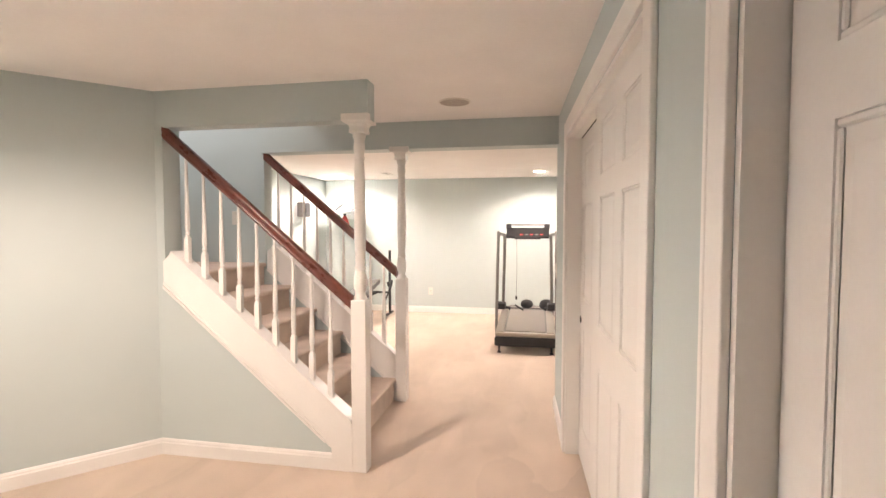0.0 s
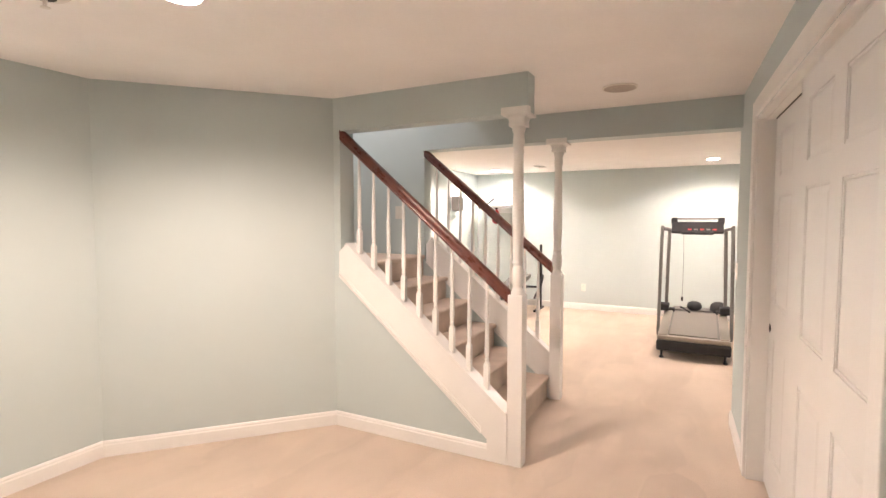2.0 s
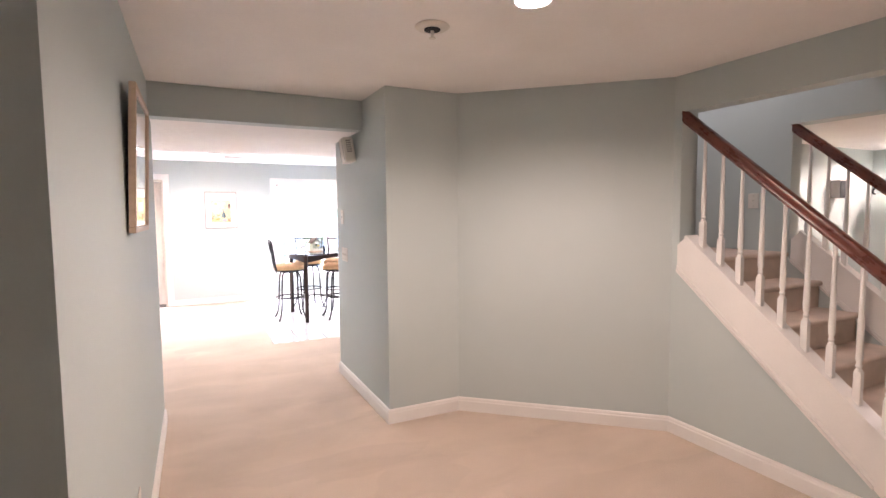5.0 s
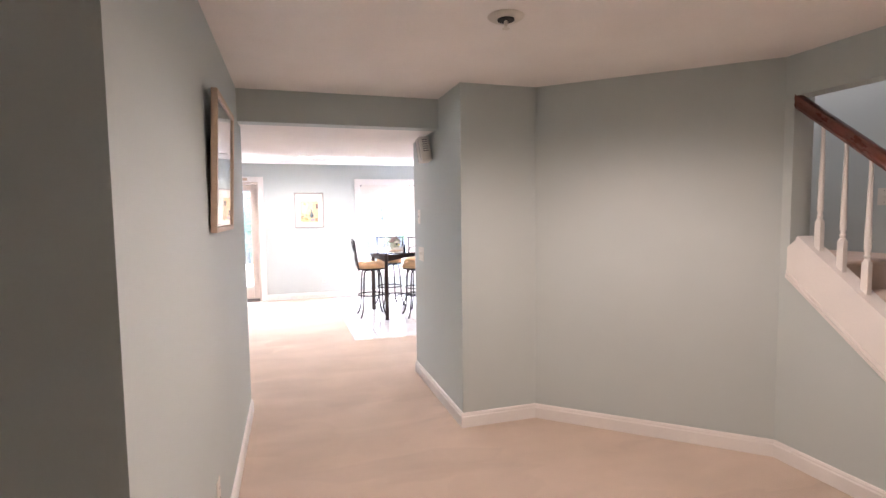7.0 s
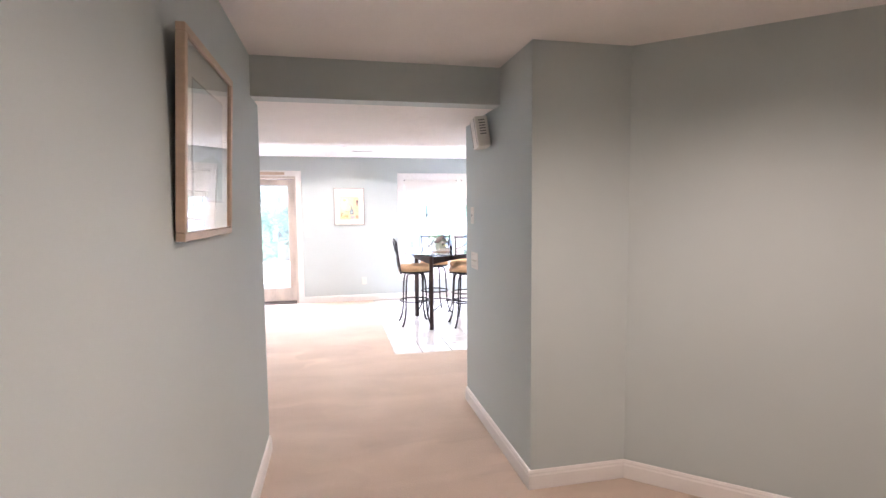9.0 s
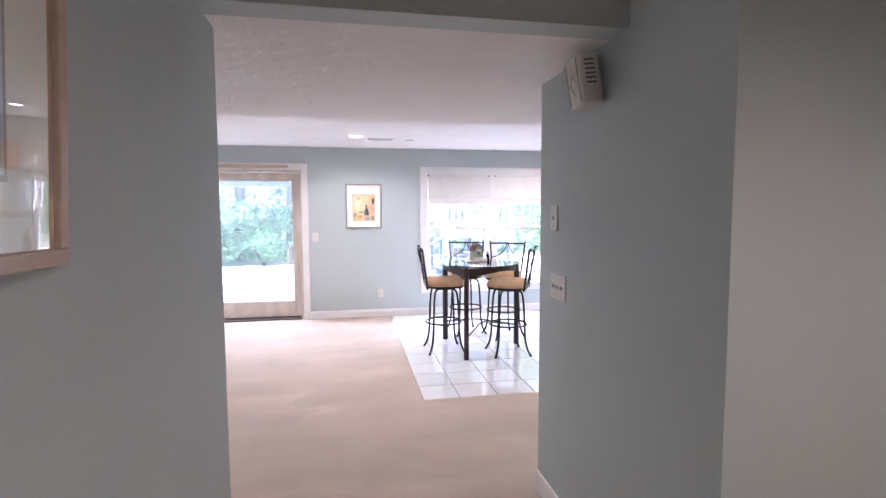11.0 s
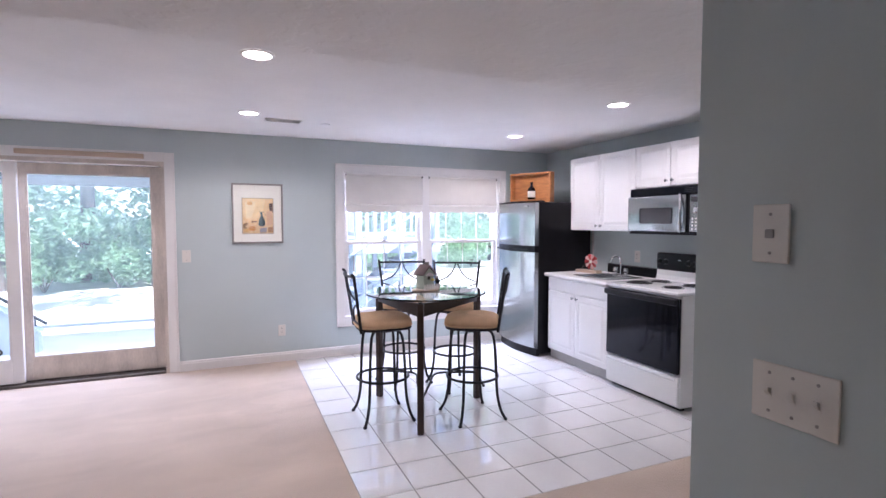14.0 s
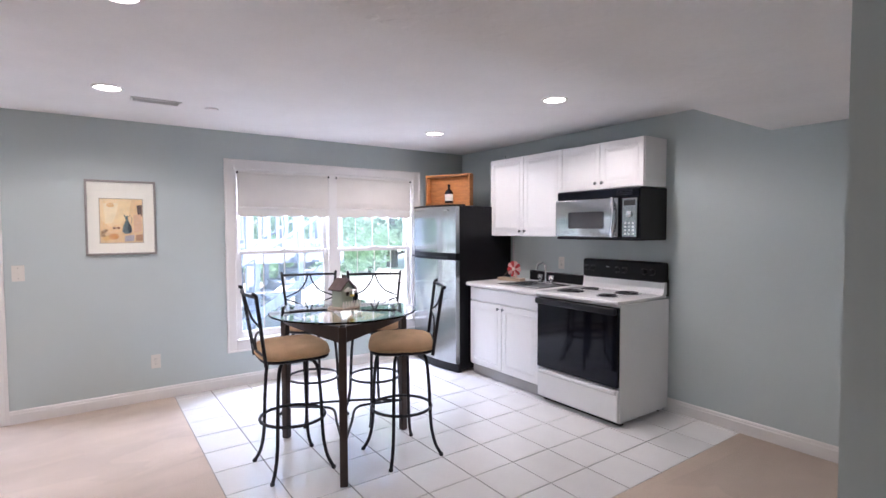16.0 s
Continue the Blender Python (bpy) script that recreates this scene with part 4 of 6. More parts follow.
# ---- framed pictures ----
def picture(name, m, wide, high, bar, material, label):
    t = thing(name, m, label, "picture")
    bm = B()
    for a, b, c, d in ((-wide / 2, wide / 2, high / 2 - bar, high / 2), (-wide / 2, wide / 2, -high / 2, -high / 2 + bar), (-wide / 2, -wide / 2 + bar, -high / 2 + bar, high / 2 - bar), (wide / 2 - bar, wide / 2, -high / 2 + bar, high / 2 - bar)):
        box(bm, a, b, -0.028, -0.002, c, d, 0.003)
    part("frame", bm, material, t)
    part("mat_board", box(B(), -wide / 2 + bar, wide / 2 - bar, -0.012, -0.006, -high / 2 + bar, high / 2 - bar), MATBOARD, t)
    g = part("glazing", box(B(), -wide / 2 + bar, wide / 2 - bar, -0.020, -0.018, -high / 2 + bar, high / 2 - bar), GLASS, t)
    g.visible_shadow = False
    return t


def blotch(bm, pts, y):
    lo = [bm.verts.new((x, y, z)) for x, z in pts]
    bm.faces.new(lo)
    ex = bmesh.ops.extrude_face_region(bm, geom=bm.faces[:])
    bmesh.ops.translate(bm, verts=[v for v in ex["geom"] if isinstance(v, bmesh.types.BMVert)], vec=(0, -0.0004, 0))
    return bm


def oval(cx, cz, rx, rz, n=18):
    return [(cx + rx * math.cos(2 * math.pi * k / n), cz + rz * math.sin(2 * math.pi * k / n)) for k in range(n)]


def paint(name, colour):
    return mat(name, colour, 0.85, tint=0.12, scale=22, fine=160, bump=0.0)


art = picture("framed_still_life", pose(WEST, 0.688, 1.528, 0, 0, 90), 0.482, 0.596, 0.016, PEWTER, "framed still-life print of a vase with cream mat")
part("print_border", box(B(), -0.150, 0.150, -0.0129, -0.0121, -0.205, 0.155), PEWTER, art)
part("print", box(B(), -0.145, 0.145, -0.0135, -0.0122, -0.20, 0.15), paint("ochre_ground", (0.76, 0.54, 0.31)), art)
layer = -0.0136
for pts, tone in (([(-0.14, 0.145), (0.07, 0.145), (0.05, 0.02), (0.0, -0.05), (-0.08, -0.07), (-0.14, -0.02)], (0.80, 0.62, 0.38)),
                  ([(-0.12, 0.11), (-0.02, 0.12), (-0.03, 0.05), (-0.06, -0.04), (-0.11, -0.05)], (0.82, 0.69, 0.50)),
                  ([(-0.145, -0.12), (0.145, -0.115), (0.145, -0.198), (-0.145, -0.198)], (0.66, 0.47, 0.28)),
                  ([(0.02, -0.145), (0.085, -0.14), (0.08, -0.19), (0.015, -0.192)], (0.36, 0.33, 0.38)),
                  ([(0.095, -0.138), (0.142, -0.135), (0.142, -0.19), (0.095, -0.185)], (0.40, 0.22, 0.13)),
                  ([(0.08, 0.02), (0.135, 0.03), (0.14, -0.11), (0.085, -0.12)], (0.66, 0.42, 0.28))):
    part("print_patch", blotch(B(), pts, layer), paint("print_wash", tone), art)
    layer -= 0.0005
part("print_patch", blotch(B(), [(0.105, 0.10), (0.142, 0.105), (0.142, 0.01), (0.112, 0.02)], -0.0142), paint("brown_corner", (0.14, 0.09, 0.08)), art)
part("print_patch", blotch(B(), [(-0.14, -0.11), (-0.11, -0.09), (-0.09, -0.10), (-0.12, -0.13), (-0.10, -0.155), (-0.14, -0.15)], -0.0168), paint("rust_shadow", (0.30, 0.19, 0.11)), art)
part("print_vase", blotch(B(), [(0.012, 0.030), (0.028, 0.012), (0.040, 0.018), (0.046, -0.03), (0.066, -0.07), (0.070, -0.11), (0.052, -0.128), (0.020, -0.128), (0.002, -0.11), (0.008, -0.07), (0.028, -0.02)], -0.0168), paint("slate_vase", (0.13, 0.18, 0.20)), art)
part("print_vase_shade", blotch(B(), [(0.042, -0.03), (0.064, -0.075), (0.066, -0.11), (0.052, -0.125), (0.044, -0.10)], -0.0173), paint("deep_slate", (0.05, 0.07, 0.09)), art)
part("print_handle", tube(B(), bent([(0.040, -0.0165, 0.012), (0.060, -0.0165, 0.015), (0.070, -0.0165, -0.01), (0.062, -0.0165, -0.05)]), 0.0022, 6), paint("handle_slate", (0.16, 0.18, 0.18)), art)
for x, z, rx, c in ((-0.055, -0.150, 0.034, (0.56, 0.26, 0.09)), (-0.105, -0.165, 0.024, (0.66, 0.40, 0.16)), (-0.05, -0.083, 0.012, (0.18, 0.09, 0.06)), (-0.024, -0.082, 0.013, (0.22, 0.11, 0.07)), (-0.075, 0.10, 0.026, (0.70, 0.45, 0.22))):
    part("print_fruit", blotch(B(), oval(x, z, rx, rx * 0.7), -0.0174), paint("print_fruit_tone", c), art)

hp = picture("framed_print", pose(-2.785, HALL_S + 0.016, 1.668, 2.5, 0, 180), 0.62, 0.582, 0.024, BLOND, "wide blond-framed print under glass on the hall wall")
part("print", box(B(), -0.19, 0.19, -0.0135, -0.0122, -0.17, 0.17), paint("pale_blue_wash", (0.52, 0.58, 0.62)), hp)
part("print_patch", blotch(B(), [(-0.185, -0.165), (0.185, -0.165), (0.185, -0.04), (0.05, -0.02), (-0.185, -0.07)], -0.0137), paint("grey_green_foreground", (0.40, 0.44, 0.42)), hp)
part("print_border", box(B(), -0.197, 0.197, -0.0128, -0.0121, -0.178, 0.178), PEWTER, hp)
# ---- kitchen appliances and cabinets ----
def cabinet_door(name, parent, x0, x1, z0, z1, y, knob_x=None, knob_z=None):
    """A raised-panel door whose face looks to -y."""
    bm = B()
    box(bm, x0, x1, y, y + 0.018, z0, z1, 0.004)
    d = part(name, bm, CABW, parent)
    a, b, c, e = x0 + 0.055, x1 - 0.055, z0 + 0.055, z1 - 0.055
    bm = B()
    g = 0.012
    for q in ((a - g, b + g, c - g, c), (a - g, b + g, e, e + g), (a - g, a, c, e), (b, b + g, c, e)):
        box(bm, q[0], q[1], y - 0.0035, y, q[2], q[3], 0.0025, 1)
    part("panel_moulding", bm, CABW, d)
    bm = B()
    o = [bm.verts.new((xx, y - 0.0005, zz)) for xx, zz in ((a + 0.008, c + 0.008), (b - 0.008, c + 0.008), (b - 0.008, e - 0.008), (a + 0.008, e - 0.008))]
    i2 = [bm.verts.new((xx, y - 0.005, zz)) for xx, zz in ((a + 0.03, c + 0.03), (b - 0.03, c + 0.03), (b - 0.03, e - 0.03), (a + 0.03, e - 0.03))]
    bm.faces.new(i2)
    for k in range(4):
        bm.faces.new((o[k], o[(k + 1) % 4], i2[(k + 1) % 4], i2[k]))
    part("raised_field", bm, CABW, d)
    if knob_x is not None:
        part("knob", lathe(B(), [(0.006, 0), (0.006, 0.012), (0.013, 0.018), (0.014, 0.024), (0.008, 0.029)], 14, pose(knob_x, y, knob_z, 90, 0, 0)), STEEL, d, "brushed metal knob", smooth=True)
    return d


N = KITCHEN_N - 0.001
t = thing("wall_cabinet", pose(-7.835, 4.0, 1.355), "tall white two-door wall cabinet above the sink", "cabinet", "kitchen wall cabinets")
t.matrix_basis = Matrix()
part("body", box(B(), -8.31, -7.362, 3.870, N, 1.355, 2.12, 0.002), CABW, t)
cabinet_door("door", t, -8.307, -7.838, 1.358, 2.117, 3.850, -7.868, 1.405)
cabinet_door("door", t, -7.834, -7.365, 1.358, 2.117, 3.850, -7.804, 1.405)
t = thing("wall_cabinet", Matrix(), "short white two-door wall cabinet above the microwave", "cabinet", "kitchen wall cabinets")
part("body", box(B(), -7.358, -6.57, 3.870, N, 1.745, 2.12, 0.002), CABW, t)
cabinet_door("door", t, -7.355, -6.966, 1.748, 2.117, 3.850, -6.996, 1.795)
cabinet_door("door", t, -6.962, -6.573, 1.748, 2.117, 3.850, -6.932, 1.795)

t = thing("base_cabinet", Matrix(), "white two-door sink base cabinet with false drawer front", "cabinet")
bm = B()
box(bm, -8.24, -7.310, 3.545, N, 0.10, 0.868, 0.002)
part("body", bm, CABW, t)
part("toe_kick", box(B(), -8.24, -7.310, 3.57, 3.59, 0.003, 0.10), mat("grey_toe_kick", (0.40, 0.39, 0.38), 0.6), t)
part("drawer_front", box(B(), -8.235, -7.315, 3.526, 3.545, 0.735, 0.860, 0.006), CABW, t)
cabinet_door("door", t, -8.235, -7.786, 0.112, 0.725, 3.526, -7.815, 0.69)
cabinet_door("door", t, -7.780, -7.315, 0.112, 0.725, 3.526, -7.750, 0.69)
t = thing("worktop", Matrix(), "white laminate worktop with a stainless sink cut-out", "countertop")
SX0, SX1, SY0, SY1 = -7.90, -7.42, 3.62, 4.00
bm = B()
for q in ((-8.25, SX0, 3.50, N), (SX1, -7.307, 3.50, N), (SX0, SX1, 3.50, SY0), (SX0, SX1, SY1, N)):
    box(bm, q[0], q[1], q[2], q[3], 0.870, 0.910)
tube(bm, [(-8.25, 3.502, 0.890), (-7.307, 3.502, 0.890)], 0.0198, 12)
part("slab", bm, COUNTER, t)
part("black_backsplash", box(B(), -8.02, -7.315, N - 0.022, N, 0.9105, 1.0, 0.003), BLACKE, t, "black backsplash strip")
part("backsplash_cap", box(B(), -8.02, -7.315, N - 0.024, N, 1.0, 1.008, 0.002), STEEL, t)
part("end_strip", box(B(), -8.285, -8.268, N - 0.014, N, 0.9105, 1.352, 0.002), TRIM, t)
t = thing("kitchen_sink", Matrix(), "shallow stainless steel drop-in sink", "sink")
bm = B()
for q in ((SX0 - 0.018, SX1 + 0.018, SY0 - 0.018, SY0 + 0.012), (SX0 - 0.018, SX1 + 0.018, SY1 - 0.05, SY1 + 0.018), (SX0 - 0.018, SX0 + 0.012, SY0 + 0.012, SY1 - 0.05), (SX1 - 0.012, SX1 + 0.018, SY0 + 0.012, SY1 - 0.05)):
    box(bm, q[0], q[1], q[2], q[3], 0.9105, 0.915, 0.002)
part("rim", bm, STEEL, t)
bm = B()
for q in ((SX0 + 0.010, SX1 - 0.010, SY0 + 0.010, SY1 - 0.048, 0.75, 0.755), (SX0 + 0.008, SX0 + 0.012, SY0 + 0.01, SY1 - 0.048, 0.755, 0.911), (SX1 - 0.012, SX1 - 0.008, SY0 + 0.01, SY1 - 0.048, 0.755, 0.911), (SX0 + 0.012, SX1 - 0.012, SY0 + 0.008, SY0 + 0.012, 0.755, 0.911), (SX0 + 0.012, SX1 - 0.012, SY1 - 0.05, SY1 - 0.046, 0.755, 0.911)):
    box(bm, *q)
part("basin", bm, STEEL, t)
t = thing("kitchen_faucet", pose(-7.66, 3.975, 0.915), "chrome gooseneck faucet with two clear knob handles", "faucet")
part("deck_plate", box(B(), -0.10, 0.10, -0.025, 0.025, 0, 0.012, 0.005), CHROME, t)
part("spout", tube(B(), bent([(0, 0, 0.01), (0, 0, 0.13), (0, -0.015, 0.175), (0, -0.06, 0.195), (0, -0.11, 0.175), (0, -0.12, 0.135)]), [0.014] + [0.010] * 30, 12), CHROME, t, smooth=True)
for s in (-0.07, 0.07):
    part("handle", lathe(B(), [(0.010, 0.01), (0.012, 0.03), (0.026, 0.042), (0.028, 0.062), (0.020, 0.076)], 14, pose(s, 0, 0)), CHROME, t, smooth=True)

# range
t = thing("electric_range", Matrix(), "white freestanding coil range with black glass oven door", "stove")
RX0, RX1, RY0 = -7.303, -6.524, 3.495
part("body", box(B(), RX0, RX1, RY0 + 0.03, N - 0.01, 0.03, 0.885, 0.004), ENAMEL, t)
part("kick", box(B(), RX0 + 0.02, RX1 - 0.02, RY0 + 0.06, RY0 + 0.10, 0.003, 0.03), BLACKE, t)
for x in (RX0 + 0.05, RX1 - 0.05):
    for y in (RY0 + 0.08, N - 0.08):
        part("foot", lathe(B(), [(0.018, 0.001), (0.018, 0.012), (0.010, 0.03)], 12, pose(x, y, 0)), BLACKE, t)
part("storage_drawer", box(B(), RX0 + 0.003, RX1 - 0.003, RY0, RY0 + 0.03, 0.045, 0.275, 0.008), ENAMEL, t)
part("drawer_lip", prism(B(), [(RY0 - 0.012, 0.250), (RY0, 0.236), (RY0, 0.272), (RY0 - 0.012, 0.268)], "x", RX0 + 0.02, RX1 - 0.02), ENAMEL, t)
d = part("oven_door", box(B(), RX0 + 0.003, RX1 - 0.003, RY0 - 0.004, RY0 + 0.03, 0.290, 0.868, 0.008), BLACKG, t, "black glass oven door")
part("door_handle", box(B(), RX0 + 0.003, RX1 - 0.003, RY0 - 0.040, RY0 - 0.006, 0.815, 0.866, 0.014, 3), BLACKE, d, "full-width black handle")
part("oven_window", box(B(), RX0 + 0.11, RX1 - 0.11, RY0 - 0.0055, RY0 - 0.0042, 0.40, 0.72), BLACKG, d)
bm = B()
box(bm, RX0, RX1, RY0 - 0.012, N - 0.045, 0.885, 0.915, 0.009, 3)
part("cooktop", bm, ENAMEL, t, smooth=True)
prof = [(N - 0.11, 0.914), (N - 0.085, 0.925), (N - 0.075, 0.96), (N - 0.07, 1.01), (N - 0.02, 1.01), (N - 0.02, 0.914)]
part("backguard", prism(B(), prof, "x", RX0 + 0.004, RX1 - 0.004), ENAMEL, t)
bm = B()
box(bm, RX0, RX1, N - 0.085, N - 0.012, 1.005, 1.165, 0.022, 3)
pan = part("control_panel", bm, BLACKE, t, "black control panel", smooth=True)
part("panel_side", box(B(), RX0, RX1, N - 0.04, N - 0.012, 0.90, 1.03, 0.004), BLACKE, t)
for f in (0.06, 0.15, 0.46, 0.55, 0.78, 0.87):
    x = RX0 + f * (RX1 - RX0)
    part("knob", lathe(B(), [(0.024, 0), (0.023, 0.006), (0.019, 0.009), (0.018, 0.022), (0.013, 0.024)], 18, pose(x, N - 0.085, 1.085, 90, 0, 0)), BLACKE, pan, smooth=True)
    part("dial_marks", ring(B(), (0, 0, 0), 0.027, 0.0008, 24, 4), GREYM, pan, m=pose(x, N - 0.0862, 1.085, 90, 0, 0))
part("clock_bar", box(B(), RX0 + 0.25, RX0 + 0.28, N - 0.0865, N - 0.0845, 1.10, 1.108), STEEL, pan)
for x, y, r in ((-7.12, 3.69, 0.098), (-7.10, 3.93, 0.075), (-6.75, 3.68, 0.075), (-6.75, 3.93, 0.098)):
    bowl = part("drip_bowl", lathe(B(), [(r + 0.012, 0.9152), (r + 0.010, 0.9185), (r, 0.9172), (r * 0.4, 0.9155)], 28, pose(x, y, 0)), CHROME, t, smooth=True)
    pts = []
    for k in range(110):
        a = k / 110 * 2 * math.pi * 4
        rr = r * (0.18 + 0.80 * k / 110)
        pts.append((x + rr * math.cos(a), y + rr * math.sin(a), 0.9225))
    part("coil", tube(B(), pts, 0.0042, 6), BLACKE, bowl, "black heating coil", smooth=True)

# microwave
t = thing("microwave_oven", Matrix(), "stainless over-the-range microwave with black case", "microwave")
MX0, MX1, MY = -7.355, -6.56, 3.80
part("case", box(B(), MX0, MX1, MY, N, 1.337, 1.738, 0.004), BLACKE, t)
part("vent_grille", box(B(), MX0 + 0.002, MX1 - 0.002, MY - 0.012, MY, 1.668, 1.732, 0.006), BLACKG, t)
for k in range(3):
    part("vent_slot", box(B(), MX1 - 0.20, MX1 - 0.06, MY - 0.0135, MY - 0.0115, 1.684 + k * 0.014, 1.688 + k * 0.014), DARK, t)
d = part("door", box(B(), MX0 - 0.002, -6.732, MY - 0.035, MY, 1.362, 1.664, 0.010, 3), STEEL, t, "brushed steel door", smooth=True)
part("door_window", box(B(), -7.205, -6.862, MY - 0.037, MY - 0.0345, 1.428, 1.562, 0.012, 3), SMOKED, d, "smoky round-cornered window", smooth=True)
bm = tube(B(), bent([(-6.785, MY - 0.035, 1.366), (-6.762, MY - 0.060, 1.42), (-6.752, MY - 0.068, 1.51), (-6.762, MY - 0.060, 1.60), (-6.785, MY - 0.035, 1.664)]), 0.0125, 10)
part("door_handle", bm, CHROME, d, "curved metal handle", smooth=True)
pn = part("control_panel", box(B(), -6.706, -6.578, MY - 0.020, MY, 1.366, 1.660, 0.006), STEEL, t)
part("display", box(B(), -6.690, -6.594, MY - 0.0215, MY - 0.0195, 1.602, 1.642), DARK, pn)
part("dial", lathe(B(), [(0.026, 0), (0.024, 0.014), (0.018, 0.017)], 20, pose(-6.642, MY - 0.020, 1.535, 90, 0, 0)), CHROME, pn, smooth=True)
for row in range(4):
    for c in range(3):
        part("key", lathe(B(), [(0.008, 0), (0.007, 0.002)], 12, pose(-6.674 + c * 0.032, MY - 0.020, 1.388 + row * 0.027, 90, 0, 0)), TRIM, pn)
part("bottom_trim", box(B(), MX0, MX1, MY - 0.012, MY, 1.337, 1.356, 0.004), BLACKE, t)

# fridge
t = thing("refrigerator", Matrix(), "black top-freezer refrigerator with curved stainless doors", "refrigerator")
FX0, FX1, FY = -9.05, -8.29, 3.44
part("cabinet", box(B(), FX0, FX1, FY, N - 0.03, 0.025, 1.655, 0.006), BLACKE, t)
part("base_grille", prism(B(), [(FX0 + 0.005, FY + 0.02)] + [(FX0 + 0.005 + (FX1 - FX0 - 0.01) * k / 12, FY - 0.02 - 0.055 * math.sin(math.pi * k / 12)) for k in range(13)] + [(FX1 - 0.005, FY + 0.02)], "z", 0.004, 0.085), BLACKE, t)


def fridge_door(z0, z1, inset, material, name, parent):
    n = 16
    poly = [(FX0 + inset, FY - 0.004)] + [(FX0 + inset + (FX1 - FX0 - 2 * inset) * k / n, FY - 0.052 - (0.052 - inset) * math.sin(math.pi * k / n)) for k in range(n + 1)] + [(FX1 - inset, FY - 0.004)]
    return part(name, prism(B(), poly, "z", z0, z1), material, parent, smooth=True)


for z0, z1, hz in ((0.095, 1.119, 1.085), (1.191, 1.648, 1.19)):
    d = fridge_door(z0, z1, 0.003, STEEL, "door", t)
fridge_door(1.122, 1.188, 0.003, BLACKE, "handle_band", t)
for k in (-1, 1):
    bm = box(B(), -8.67 + k * 0.18 - 0.15, -8.67 + k * 0.18 + 0.15, FY - 0.112, FY - 0.085, 1.135, 1.150, 0.006)
    part("pull_lip", bm, BLACKE, t)
fridge_door(1.6485, 1.668, -0.004, BLACKE, "top_cap", t)
part("hinge_cover", box(B(), FX1 - 0.09, FX1 - 0.01, FY + 0.0, FY + 0.08, 1.655, 1.672, 0.006), BLACKE, t)
part("badge", box(B(), FX1 - 0.16, FX1 - 0.10, FY - 0.086, FY - 0.0805, 1.608, 1.618, 0.001), CHROME, t)

# shadow box standing on the fridge
t = thing("shadow_box", pose(-8.72, 3.62, 1.669, 0, 0, 24), "honey-oak display box with a bottle inside, on the refrigerator", "display box")
W2, H2, D2 = 0.27, 0.335, 0.085
for nm, q in (("side", (-W2, -W2 + 0.022, 0, H2)), ("side", (W2 - 0.022, W2, 0, H2)), ("rail", (-W2 + 0.022, W2 - 0.022, 0, 0.03)), ("rail", (-W2 + 0.022, W2 - 0.022, H2 - 0.024, H2))):
    part(nm, box(B(), q[0], q[1], -D2 / 2, D2 / 2, q[2], q[3], 0.003), OAK, t)
part("back_board", box(B(), -W2 + 0.02, W2 - 0.02, D2 / 2 - 0.010, D2 / 2 - 0.003, 0.025, H2 - 0.02), OAK, t)
for x in (-0.13, 0.13):
    part("bracket", box(B(), x - 0.04, x + 0.04, -0.02, 0.0, 0.031, 0.045, 0.004), OAK, t)
b = thing("small_bottle", pose(-8.72, 3.62, 1.7, 0, 0, 24), "dark glass bottle with a white label in the oak box", "bottle")
part("glass_body", lathe(B(), [(0.040, 0.001), (0.044, 0.01), (0.044, 0.11), (0.034, 0.135), (0.014, 0.15), (0.013, 0.185), (0.016, 0.187), (0.016, 0.20)], 18), BLACKG, b, smooth=True)
part("paper_label", lathe(B(), [(0.0442, 0.025), (0.0448, 0.026), (0.0448, 0.095), (0.0442, 0.096)], 18), MATBOARD, b, "white paper label", smooth=True)
t = thing("electrical_panel", pose(-8.62, N, 1.95), "grey-painted electrical panel door on the wall", "electrical panel")
part("cover", box(B(), -0.22, 0.22, -0.018, 0, -0.26, 0.26, 0.004), WALL, t)
part("panel_door", box(B(), -0.17, 0.17, -0.024, -0.018, -0.21, 0.21, 0.003), WALL, t)

# pinwheel ornament on the worktop
t = thing("windmill_ornament", pose(-8.04, 3.90, 0.9105, 0, 0, 10), "small wooden ornament with a red-and-white wheel", "ornament")
part("base_board", box(B(), -0.15, 0.13, -0.045, 0.045, 0, 0.03, 0.004), BLOND, t)
part("rod", tube(B(), [(-0.11, 0, 0.03), (0.02, 0, 0.17)], 0.005, 8), BARK, t)
part("stand", box(B(), 0.03, 0.055, -0.012, 0.012, 0.03, 0.12, 0.003), BLOND, t)
wheel = part("wheel_hub", lathe(B(), [(0.016, 0), (0.016, 0.02)], 14, pose(0.042, -0.014, 0.12, 90, 0, 0)), MATBOARD, t)
for k in range(10):
    bm = B()
    prism(bm, [(0.014, -0.006), (0.075, -0.020), (0.082, 0.0), (0.075, 0.020), (0.014, 0.006)], "z", 0, 0.004)
    part("blade", bm, RED if k % 2 else mat("pale_pink_paint", (0.68, 0.40, 0.38), 0.6), wheel, m=pose(0.042, -0.022, 0.12, 90, 0, 0) @ pose(0, 0, 0, 18, 0, 36 * k))


